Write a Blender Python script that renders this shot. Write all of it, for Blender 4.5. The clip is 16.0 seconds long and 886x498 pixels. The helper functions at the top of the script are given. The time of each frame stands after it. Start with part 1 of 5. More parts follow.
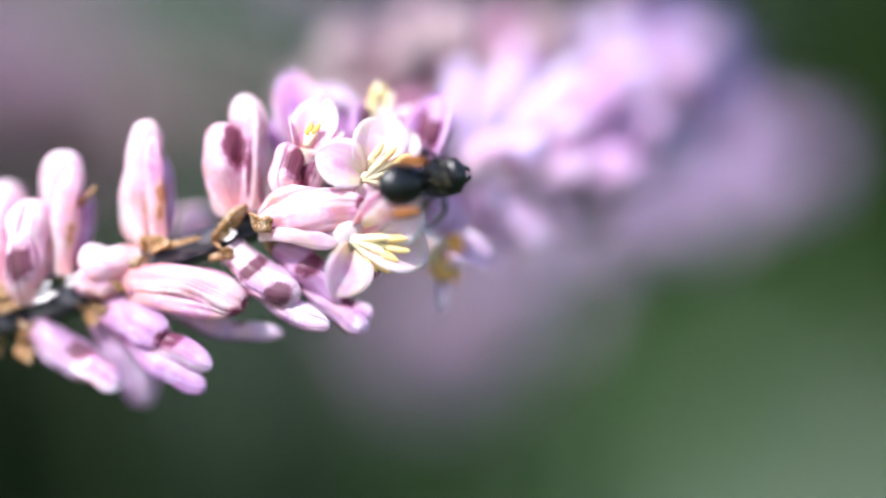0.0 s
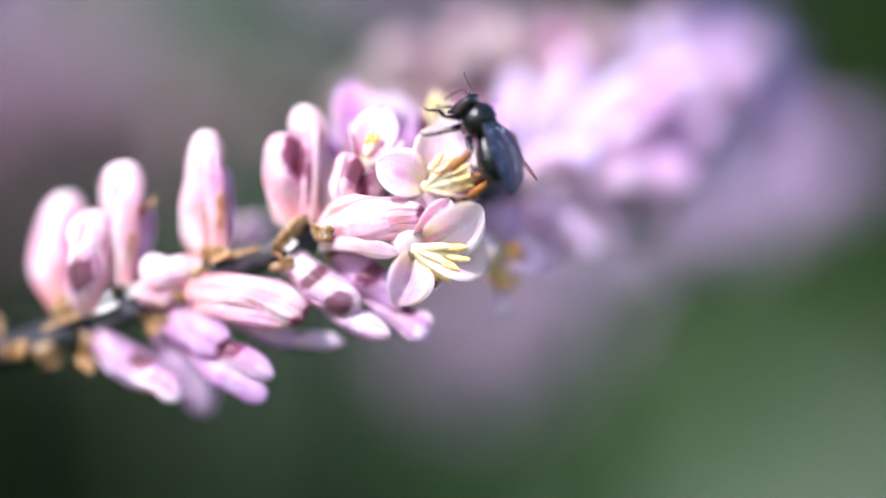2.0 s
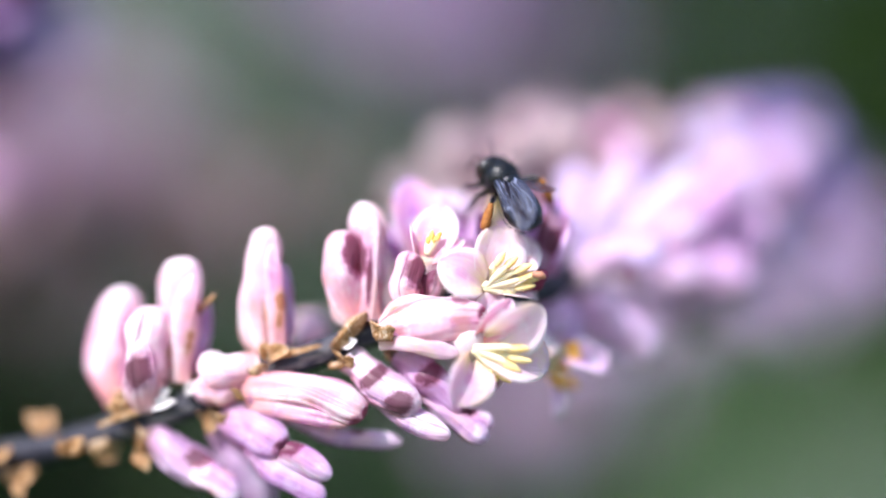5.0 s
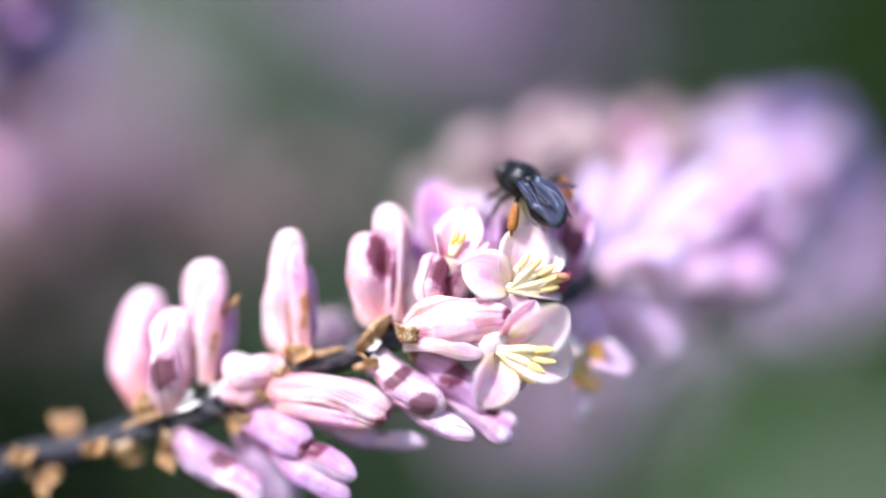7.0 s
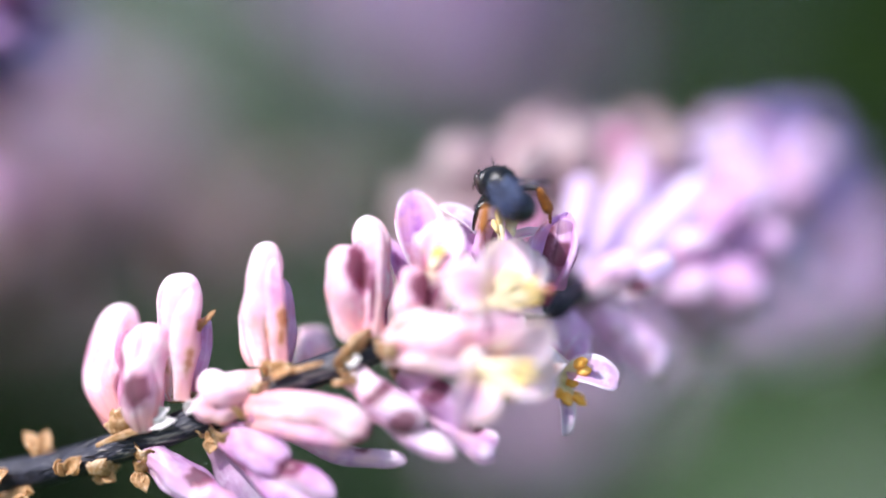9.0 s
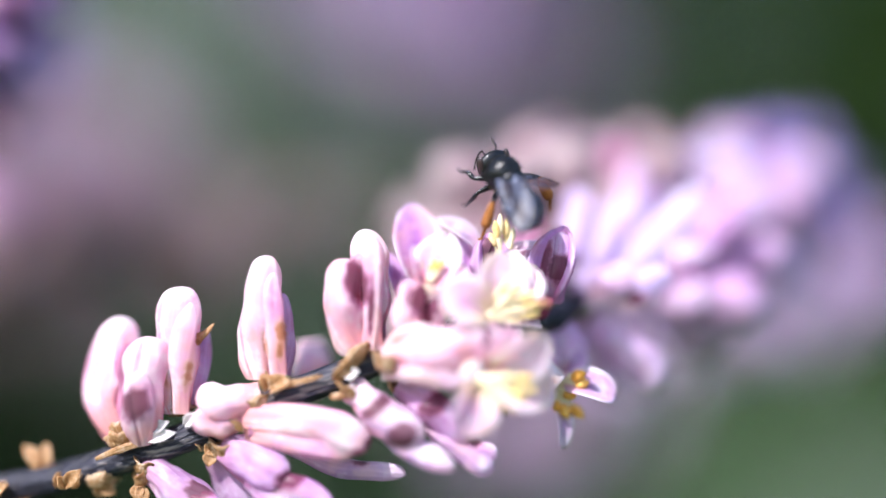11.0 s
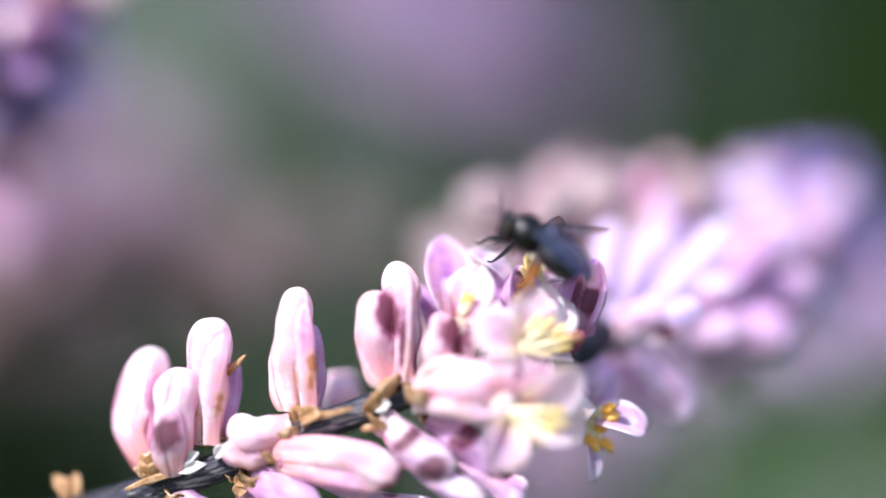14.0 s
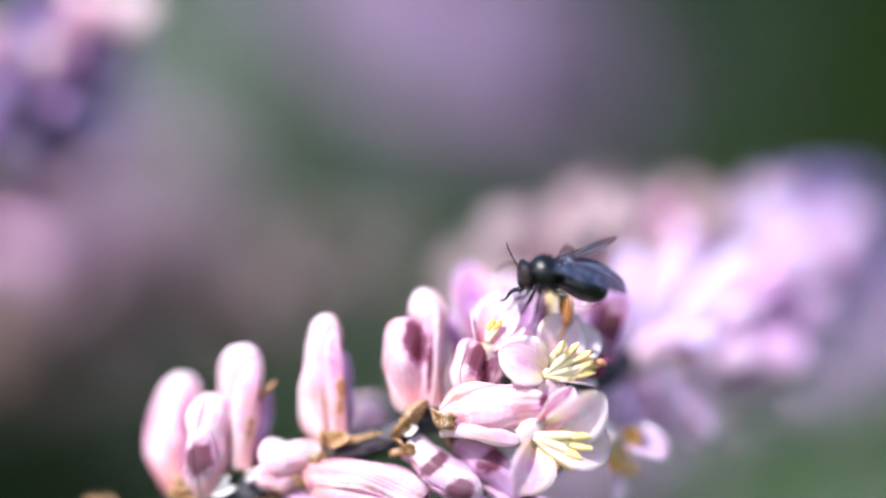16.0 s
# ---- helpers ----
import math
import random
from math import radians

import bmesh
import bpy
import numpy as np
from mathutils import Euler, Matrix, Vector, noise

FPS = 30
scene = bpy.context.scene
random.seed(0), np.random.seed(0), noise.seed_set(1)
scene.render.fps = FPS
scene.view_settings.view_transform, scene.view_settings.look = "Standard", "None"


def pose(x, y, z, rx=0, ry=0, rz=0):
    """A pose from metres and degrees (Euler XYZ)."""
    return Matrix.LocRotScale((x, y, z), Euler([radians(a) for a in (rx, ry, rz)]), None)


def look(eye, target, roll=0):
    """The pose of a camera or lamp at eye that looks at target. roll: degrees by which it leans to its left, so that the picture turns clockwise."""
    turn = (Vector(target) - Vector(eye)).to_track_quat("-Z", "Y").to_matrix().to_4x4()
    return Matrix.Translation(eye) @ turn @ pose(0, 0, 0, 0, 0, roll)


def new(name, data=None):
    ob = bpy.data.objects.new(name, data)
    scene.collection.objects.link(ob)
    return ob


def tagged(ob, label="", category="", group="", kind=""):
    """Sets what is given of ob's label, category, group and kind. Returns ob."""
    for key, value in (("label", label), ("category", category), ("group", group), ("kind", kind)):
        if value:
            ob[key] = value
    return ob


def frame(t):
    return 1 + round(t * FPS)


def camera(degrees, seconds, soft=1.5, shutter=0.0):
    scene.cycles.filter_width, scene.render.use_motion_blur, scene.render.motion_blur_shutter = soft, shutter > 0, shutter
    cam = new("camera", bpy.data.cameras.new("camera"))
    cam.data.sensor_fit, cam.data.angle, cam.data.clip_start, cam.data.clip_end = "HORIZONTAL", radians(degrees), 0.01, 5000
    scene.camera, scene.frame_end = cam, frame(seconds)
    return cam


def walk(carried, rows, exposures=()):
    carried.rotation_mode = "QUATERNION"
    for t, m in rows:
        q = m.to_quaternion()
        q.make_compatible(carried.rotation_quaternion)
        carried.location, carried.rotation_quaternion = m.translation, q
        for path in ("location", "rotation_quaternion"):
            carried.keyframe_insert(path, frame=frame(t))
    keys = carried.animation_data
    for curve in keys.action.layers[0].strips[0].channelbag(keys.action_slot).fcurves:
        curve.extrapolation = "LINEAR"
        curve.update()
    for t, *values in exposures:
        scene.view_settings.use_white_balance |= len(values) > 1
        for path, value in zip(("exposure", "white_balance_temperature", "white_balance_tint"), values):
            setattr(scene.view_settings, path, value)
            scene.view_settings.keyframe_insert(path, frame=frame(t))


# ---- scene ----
MM = 0.001
HEIGHT = 0.95          # height of the flower spike over the lawn


def mm(x, y, z):
    """Millimetres from the middle of the spike, to metres in the world."""
    return Vector((x * MM, y * MM, HEIGHT + z * MM))


# ---- camera: a hand-held macro lens ----
cam = camera(22.0, 16.0, soft=1.7)
cam.data.dof.use_dof = True
cam.data.dof.focus_distance = 0.1186
cam.data.dof.aperture_fstop = 3.6
cam.data.dof.aperture_blades = 0


def eye(t, x, y, z, pitch, lean):
    p = mm(x, y, z)
    return (t, pose(p.x, p.y, p.z, 90 + pitch, lean, 0))


walk(cam, [
    eye(0.0, 7.58, -120.90, -4.07, -0.821, 0.09),
    eye(0.5, 7.05, -121.00, -3.82, -0.786, -0.04),
    eye(1.0, 6.22, -121.00, -3.83, -0.787, -0.05),
    eye(1.5, 5.27, -121.05, -3.84, -0.779, 0.07),
    eye(2.0, 4.45, -121.50, -3.76, -0.744, 0.40),
    eye(2.5, 3.86, -119.73, -3.23, -0.651, 0.23),
    eye(3.0, 3.01, -117.80, -2.46, -0.495, 0.37),
    eye(3.5, 2.23, -118.40, -1.53, -0.297, 0.00),
    eye(4.0, 1.87, -120.02, -0.52, -0.103, -0.02),
    eye(6.5, 0.23, -120.95, 0.07, 0.014, -0.06),
    eye(7.0, 0.00, -121.00, 0.00, 0.000, 0.00),
    eye(7.5, 0.28, -121.11, -0.03, -0.007, 0.05),
    eye(8.0, 0.88, -120.40, 0.01, 0.009, 0.17),
    eye(8.5, 1.24, -119.26, 0.23, 0.064, 0.15),
    eye(9.0, 1.00, -118.00, 0.42, 0.114, 0.19),
    eye(11.5, 1.22, -118.59, 1.34, 0.300, 0.29),
    eye(12.0, 1.64, -118.57, 1.93, 0.420, 0.14),
    eye(12.5, 1.38, -118.00, 2.22, 0.471, -0.04),
    eye(13.0, 0.71, -118.20, 2.24, 0.480, -0.23),
    eye(13.5, 0.14, -118.10, 2.12, 0.454, -0.20),
    eye(14.0, -0.52, -118.50, 2.11, 0.452, -0.04),
    eye(14.5, -1.17, -119.93, 2.22, 0.463, 0.01),
    eye(15.0, -1.67, -120.70, 2.55, 0.530, 0.11),
    eye(15.5, -2.01, -120.90, 2.80, 0.580, -0.02),
    eye(16.0, -1.91, -121.00, 3.15, 0.641, 0.06),
], [(0.0, 1.01, 6130, 10.5), (16.0, 1.01, 6130, 10.5)])

# ---- daylight ----
SUN_FROM = Vector((-0.44, -0.55, 0.74)).normalized()
world = bpy.data.worlds.new("world")
scene.world = world
world.use_nodes = True
sky = world.node_tree.nodes.new("ShaderNodeTexSky")
sky.sky_type = 'NISHITA'
sky.sun_disc = False
sky.dust_density = 1.4
sky.sun_elevation = math.asin(SUN_FROM.z)
sky.sun_rotation = math.atan2(SUN_FROM.x, SUN_FROM.y)
world.node_tree.links.new(sky.outputs[0], world.node_tree.nodes["Background"].inputs[0])
world.node_tree.nodes["Background"].inputs[1].default_value = 0.15
sun_data = bpy.data.lights.new("sun", 'SUN')
sun_data.energy, sun_data.angle, sun_data.color = 4.25, radians(0.5), (1.0, 0.935, 0.925)
sun = new("sun", sun_data)
sun.matrix_world = look(SUN_FROM * 30, (0, 0, 0))


# ---- materials ----
def nodes(name):
    m = bpy.data.materials.new(name)
    m.use_nodes = True
    t = m.node_tree
    return m, t, t.nodes["Principled BSDF"], t.nodes["Material Output"]


def add(t, kind, **inputs):
    n = t.nodes.new(kind)
    for k, v in inputs.items():
        n.inputs[k.replace("_", " ")].default_value = v
    return n


def ramp(t, source, *stops):
    n = t.nodes.new("ShaderNodeValToRGB")
    els = n.color_ramp.elements
    while len(els) < len(stops):
        els.new(0.5)
    for e, (p, c) in zip(els, stops):
        e.position, e.color = p, (*c, 1)
    t.links.new(source, n.inputs[0])
    return n.outputs[0]


def mixed(t, fac, a, b, mode='MIX'):
    n = t.nodes.new("ShaderNodeMix")
    n.data_type, n.blend_type = 'RGBA', mode
    for sock, v in ((n.inputs[0], fac), (n.inputs[6], a), (n.inputs[7], b)):
        if isinstance(v, (int, float)):
            sock.default_value = v
        elif isinstance(v, tuple):
            sock.default_value = (*v, 1)
        else:
            t.links.new(v, sock)
    return n.outputs[2]


def petal_material(name, base, middle, tip, rib, edge, seethrough=0.48, rib_width=0.35, stain=(0.55, 0.28, 0.16)):
    """Thin fleshy petal: colour runs from base to tip, a darker middle rib, pale margins, fine veins."""
    m, t, b, out = nodes(name)
    uv = t.nodes.new("ShaderNodeUVMap")
    sep = t.nodes.new("ShaderNodeSeparateXYZ")
    t.links.new(uv.outputs[0], sep.inputs[0])
    co = t.nodes.new("ShaderNodeTexCoord")
    big = add(t, "ShaderNodeTexNoise", Scale=420.0, Detail=3.0)
    t.links.new(co.outputs["Object"], big.inputs["Vector"])
    wob = t.nodes.new("ShaderNodeMath")
    wob.operation = 'MULTIPLY_ADD'
    wob.inputs[1].default_value, wob.inputs[2].default_value = 0.35, -0.17
    t.links.new(big.outputs[0], wob.inputs[0])
    along = t.nodes.new("ShaderNodeMath")
    t.links.new(sep.outputs[1], along.inputs[0])
    t.links.new(wob.outputs[0], along.inputs[1])
    body = ramp(t, along.outputs[0], (0.0, base), (0.12, base), (0.48, middle), (0.75, middle), (1.0, tip))
    # |u| from the rib, 0..1
    off = t.nodes.new("ShaderNodeMath")
    off.operation = 'MULTIPLY_ADD'
    off.inputs[1].default_value, off.inputs[2].default_value = 2.0, -1.0
    t.links.new(sep.outputs[0], off.inputs[0])
    side = t.nodes.new("ShaderNodeMath")
    side.operation = 'ABSOLUTE'
    t.links.new(off.outputs[0], side.inputs[0])
    sidew = t.nodes.new("ShaderNodeMath")
    t.links.new(side.outputs[0], sidew.inputs[0])
    t.links.new(wob.outputs[0], sidew.inputs[1])
    ribmask = ramp(t, sidew.outputs[0], (0.0, (1, 1, 1)), (rib_width * 0.35, (0.85, 0.85, 0.85)), (rib_width, (0.0, 0.0, 0.0)))
    edgemask = ramp(t, side.outputs[0], (0.72, (0, 0, 0)), (0.97, (1, 1, 1)))
    ribv = mixed(t, 1.0, ribmask, ramp(t, along.outputs[0], (0.1, (0.25, 0.25, 0.25)), (0.5, (0.9, 0.9, 0.9)), (0.9, (0.2, 0.2, 0.2))), 'MULTIPLY')
    c = mixed(t, ribv, body, rib)
    c = mixed(t, edgemask, c, edge)
    rust = add(t, "ShaderNodeTexNoise", Scale=600.0, Detail=4.0)
    t.links.new(co.outputs["Object"], rust.inputs["Vector"])
    fray = mixed(t, 1.0, ramp(t, side.outputs[0], (0.80, (0, 0, 0)), (1.0, (0.9, 0.9, 0.9))), ramp(t, rust.outputs[0], (0.52, (0, 0, 0)), (0.66, (1, 1, 1))), 'MULTIPLY')
    c = mixed(t, fray, c, stain)
    # veins along the petal
    mp = add(t, "ShaderNodeMapping", Scale=(26.0, 2.2, 1.0))
    t.links.new(uv.outputs[0], mp.inputs[0])
    vein = add(t, "ShaderNodeTexNoise", Scale=1.0, Detail=2.0)
    t.links.new(mp.outputs[0], vein.inputs["Vector"])
    c = mixed(t, ramp(t, vein.outputs[0], (0.35, (0.30, 0.30, 0.30)), (0.62, (0, 0, 0))), c, rib)
    blot = add(t, "ShaderNodeTexNoise", Scale=520.0, Detail=6.0, Roughness=0.65)
    t.links.new(co.outputs["Object"], blot.inputs["Vector"])
    c = mixed(t, ramp(t, blot.outputs[0], (0.50, (0, 0, 0)), (0.70, (0.62, 0.62, 0.62))), c, rib)
    warm = add(t, "ShaderNodeTexNoise", Scale=700.0, Detail=4.0, Roughness=0.6)
    t.links.new(co.outputs["Object"], warm.inputs["Vector"])
    c = mixed(t, ramp(t, warm.outputs[0], (0.50, (0, 0, 0)), (0.64, (0.60, 0.60, 0.60))), c, base)
    c = mixed(t, ramp(t, warm.outputs[0], (0.34, (0.6, 0.6, 0.6)), (0.46, (0, 0, 0))), c, edge)
    # wine-red hollows, the dark of the openings in their colour, and rusty seams
    for name_, dark, rim in (("rust", (0.50, 0.20, 0.08), (0.84, 0.52, 0.40)), ("wine", (0.15, 0.022, 0.055), (0.55, 0.22, 0.38))):
        at_ = t.nodes.new("ShaderNodeAttribute")
        at_.attribute_name = name_
        grain = add(t, "ShaderNodeTexNoise", Scale=2200.0, Detail=5.0)
        t.links.new(co.outputs["Object"], grain.inputs["Vector"])
        amount = t.nodes.new("ShaderNodeMath")
        amount.operation = 'MULTIPLY_ADD'
        amount.inputs[1].default_value = 0.5
        t.links.new(grain.outputs[0], amount.inputs[0])
        t.links.new(at_.outputs["Fac"], amount.inputs[2])
        c = mixed(t, ramp(t, amount.outputs[0], (0.44, (0, 0, 0)), (0.64, (0.92, 0.92, 0.92))), c, ramp(t, amount.outputs[0], (0.50, rim), (0.72, dark)))
    info = t.nodes.new("ShaderNodeObjectInfo")
    hsv = add(t, "ShaderNodeHueSaturation")
    sat = t.nodes.new("ShaderNodeMapRange")
    sat.inputs[3].default_value, sat.inputs[4].default_value = 0.8, 1.2
    t.links.new(info.outputs["Random"], sat.inputs[0])
    t.links.new(sat.outputs[0], hsv.inputs["Saturation"])
    t.links.new(c, hsv.inputs["Color"])
    c = hsv.outputs[0]
    t.links.new(c, b.inputs["Base Color"])
    b.inputs["Roughness"].default_value = 0.42
    b.inputs["Specular IOR Level"].default_value = 0.45
    b.inputs["Sheen Weight"].default_value = 0.08
    bump = add(t, "ShaderNodeBump", Strength=0.5, Distance=0.00014)
    t.links.new(vein.outputs[0], bump.inputs["Height"])
    t.links.new(bump.outputs[0], b.inputs["Normal"])
    tr = t.nodes.new("ShaderNodeBsdfTranslucent")
    t.links.new(c, tr.inputs[0])
    mx = add(t, "ShaderNodeMixShader", Fac=seethrough)
    t.links.new(b.outputs[0], mx.inputs[1])
    t.links.new(tr.outputs[0], mx.inputs[2])
    t.links.new(mx.outputs[0], out.inputs[0])
    return m


def rough_material(name, colours, scale, rough=0.6, stretch=(1, 1, 1), bump=0.4, depth=0.0001, seethrough=0.0, spec=0.4, fine=6.0, turn=0):
    """Mottled surface: coarse and fine noise through a ramp of colours, with relief."""
    m, t, b, out = nodes(name)
    co = t.nodes.new("ShaderNodeTexCoord")
    mp = add(t, "ShaderNodeMapping", Scale=stretch)
    if turn:
        rot = add(t, "ShaderNodeMapping", Rotation=(0, radians(turn), 0))
        t.links.new(co.outputs["Object"], rot.inputs[0])
        t.links.new(rot.outputs[0], mp.inputs[0])
    else:
        t.links.new(co.outputs["Object"], mp.inputs[0])
    n1 = add(t, "ShaderNodeTexNoise", Scale=scale, Detail=5.0, Roughness=0.6)
    n2 = add(t, "ShaderNodeTexNoise", Scale=scale * fine, Detail=4.0)
    t.links.new(mp.outputs[0], n1.inputs["Vector"])
    t.links.new(mp.outputs[0], n2.inputs["Vector"])
    s = t.nodes.new("ShaderNodeMath")
    s.operation = 'MULTIPLY_ADD'
    s.inputs[1].default_value = 0.45
    t.links.new(n2.outputs[0], s.inputs[0])
    half = t.nodes.new("ShaderNodeMath")
    half.operation = 'MULTIPLY'
    half.inputs[1].default_value = 0.55
    t.links.new(n1.outputs[0], half.inputs[0])
    t.links.new(half.outputs[0], s.inputs[2])
    k = len(colours)
    c = ramp(t, s.outputs[0], *[(0.34 + 0.32 * i / max(1, k - 1), col) for i, col in enumerate(colours)])
    t.links.new(c, b.inputs["Base Color"])
    b.inputs["Roughness"].default_value = rough
    b.inputs["Specular IOR Level"].default_value = spec
    bm_ = add(t, "ShaderNodeBump", Strength=bump, Distance=depth)
    t.links.new(s.outputs[0], bm_.inputs["Height"])
    t.links.new(bm_.outputs[0], b.inputs["Normal"])
    if seethrough:
        tr = t.nodes.new("ShaderNodeBsdfTranslucent")
        t.links.new(c, tr.inputs[0])
        mx = add(t, "ShaderNodeMixShader", Fac=seethrough)
        t.links.new(b.outputs[0], mx.inputs[1])
        t.links.new(tr.outputs[0], mx.inputs[2])
        t.links.new(mx.outputs[0], out.inputs[0])
    return m


# pale tips, and BLUSH whiter throughout, put the sunlit bleaching into the colour
PINK = petal_material("pink_tepal", (0.90, 0.48, 0.46), (0.92, 0.58, 0.75), (0.94, 0.76, 0.84), (0.70, 0.24, 0.52), (0.97, 0.90, 0.92), 0.42, 0.40, (0.62, 0.28, 0.12))
BLUSH = petal_material("blush_tepal", (0.90, 0.48, 0.46), (0.93, 0.67, 0.77), (0.95, 0.82, 0.86), (0.80, 0.36, 0.58), (0.97, 0.92, 0.92), 0.40, 0.30, (0.62, 0.28, 0.12))
LILAC = petal_material("lilac_tepal", (0.86, 0.54, 0.58), (0.74, 0.45, 0.70), (0.88, 0.67, 0.84), (0.40, 0.18, 0.48), (0.95, 0.88, 0.95), 0.42, 0.4)
MAUVE = petal_material("mauve_tepal", (0.66, 0.34, 0.52), (0.74, 0.46, 0.78), (0.82, 0.60, 0.86), (0.46, 0.18, 0.44), (0.86, 0.70, 0.90), 0.5, 0.5)
PALE_LILAC = petal_material("pale_lilac_tepal", (0.80, 0.64, 0.84), (0.83, 0.72, 0.90), (0.88, 0.80, 0.93), (0.68, 0.53, 0.83), (0.90, 0.84, 0.95), 0.58)
DEEP = petal_material("deep_purple_tepal", (0.30, 0.12, 0.28), (0.34, 0.16, 0.44), (0.50, 0.30, 0.62), (0.16, 0.05, 0.24), (0.55, 0.38, 0.68))
DUSK = petal_material("dusky_pink_tepal", (0.47, 0.34, 0.34), (0.52, 0.37, 0.45), (0.60, 0.46, 0.54), (0.46, 0.28, 0.34), (0.70, 0.58, 0.61))
ROSE = petal_material("rose_tepal", (0.50, 0.36, 0.34), (0.53, 0.38, 0.42), (0.58, 0.45, 0.48), (0.42, 0.27, 0.30), (0.62, 0.52, 0.52))
BROWN = petal_material("withered_tepal", (0.14, 0.09, 0.07), (0.20, 0.13, 0.11), (0.26, 0.18, 0.15), (0.10, 0.06, 0.05), (0.30, 0.22, 0.19))
STRAW = petal_material("straw_husk", (0.34, 0.21, 0.12), (0.42, 0.28, 0.17), (0.50, 0.36, 0.24), (0.26, 0.15, 0.08), (0.55, 0.42, 0.30))
ORCHID = petal_material("orchid_tepal", (0.88, 0.64, 0.84), (0.90, 0.68, 0.88), (0.93, 0.78, 0.92), (0.76, 0.50, 0.80), (0.95, 0.86, 0.95), 0.60)
PURPLE = petal_material("purple_tepal", (0.35, 0.24, 0.47), (0.34, 0.27, 0.56), (0.43, 0.35, 0.65), (0.21, 0.13, 0.38), (0.50, 0.43, 0.70))
PALE = petal_material("pale_petal", (0.95, 0.86, 0.60), (0.94, 0.74, 0.84), (0.95, 0.82, 0.89), (0.84, 0.52, 0.74), (0.97, 0.92, 0.96), 0.6, 0.25)
CREAM = petal_material("cream_petal", (0.95, 0.86, 0.64), (0.95, 0.77, 0.85), (0.95, 0.82, 0.90), (0.90, 0.66, 0.78), (0.97, 0.91, 0.94), 0.55, 0.25)
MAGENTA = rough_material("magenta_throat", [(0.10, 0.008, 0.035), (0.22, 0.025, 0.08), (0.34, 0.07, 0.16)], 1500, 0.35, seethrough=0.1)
PALE_CORE = rough_material("pale_core", [(0.84, 0.62, 0.82), (0.92, 0.78, 0.92)], 900, 0.5, seethrough=0.7)
CORE = rough_material("rose_core", [(0.45, 0.16, 0.30), (0.60, 0.28, 0.42)], 900, 0.5, seethrough=0.3)


FILAMENT = rough_material("cream_filament", [(0.94, 0.82, 0.50), (0.96, 0.90, 0.68)], 900, 0.5, seethrough=0.3)
ANTHER = rough_material("yellow_anther", [(0.94, 0.66, 0.22), (0.96, 0.80, 0.38), (0.97, 0.88, 0.56)], 1800, 0.7, bump=0.5, seethrough=0.35)
ORANGE_ANTHER = rough_material("orange_anther", [(0.90, 0.42, 0.05), (0.95, 0.58, 0.12), (0.96, 0.70, 0.25)], 1800, 0.7, bump=0.5, seethrough=0.35)
STIGMA = rough_material("brown_stigma", [(0.28, 0.10, 0.05), (0.45, 0.22, 0.14)], 1500, 0.5)
# pale last colour: glints along the dark stem are put into the ramp
STEM = rough_material("slate_stem", [(0.003, 0.003, 0.006), (0.008, 0.008, 0.016), (0.022, 0.022, 0.038), (0.24, 0.21, 0.20)], 900, 0.42, (0.16, 1, 1), 1.0, 0.0004, spec=0.3, turn=17)
HUSK = rough_material("tan_husk", [(0.10, 0.045, 0.02), (0.46, 0.25, 0.10), (0.92, 0.80, 0.64)], 1300, 0.32, (1, 1, 1), 0.9, seethrough=0.35, spec=0.6)
PAPER = rough_material("papery_bract", [(0.34, 0.16, 0.06), (0.64, 0.40, 0.20), (0.88, 0.74, 0.56)], 800, 0.4, bump=0.9, seethrough=0.55)
PALE_BRACT = rough_material("white_bract", [(0.62, 0.56, 0.55), (0.82, 0.79, 0.80)], 900, 0.45, seethrough=0.25)


# ---- shaping ----
def part(name, data, material, parent, label="", m=None):
    """One mesh object under a thing or a part; data: a mesh or (verts, faces[, uvs])."""
    if isinstance(data, tuple):
        me = bpy.data.meshes.new(name)
        me.from_pydata([tuple(v) for v in data[0]], [], data[1])
        if len(data) > 2:
            layer = me.uv_layers.new(name="UVMap")
            idx = np.zeros(len(me.loops), dtype=np.int32)
            me.loops.foreach_get("vertex_index", idx)
            layer.data.foreach_set("uv", np.asarray(data[2], dtype=np.float32)[idx].ravel())
        me.polygons.foreach_set("use_smooth", [True] * len(me.polygons))
    else:
        me = data
    if material and not me.materials:
        me.materials.append(material)
    ob = new(name, me)
    if parent:
        ob.parent = parent
    if m is not None:
        ob.matrix_basis = m
    if label:
        ob["label"] = label
    return ob


def joined(*shapes):
    """Several (verts, faces) as one."""
    vs, fs = [], []
    for v, f, *_ in shapes:
        k = len(vs)
        vs += list(v)
        fs += [tuple(i + k for i in q) for q in f]
    return vs, fs


def smooth_line(points, radii, step=6):
    """Catmull-Rom through points, with the radii carried along."""
    ps = [Vector(p) for p in points]
    out, rad = [], []
    for i in range(len(ps) - 1):
        a, b, c, d = ps[max(i - 1, 0)], ps[i], ps[i + 1], ps[min(i + 2, len(ps) - 1)]
        for s in range(step):
            u = s / step
            out.append(0.5 * ((2 * b) + (c - a) * u + (2 * a - 5 * b + 4 * c - d) * u * u + (3 * b - a - 3 * c + d) * u ** 3))
            rad.append(radii[i] + (radii[i + 1] - radii[i]) * u)
    out.append(ps[-1])
    rad.append(radii[-1])
    return out, rad


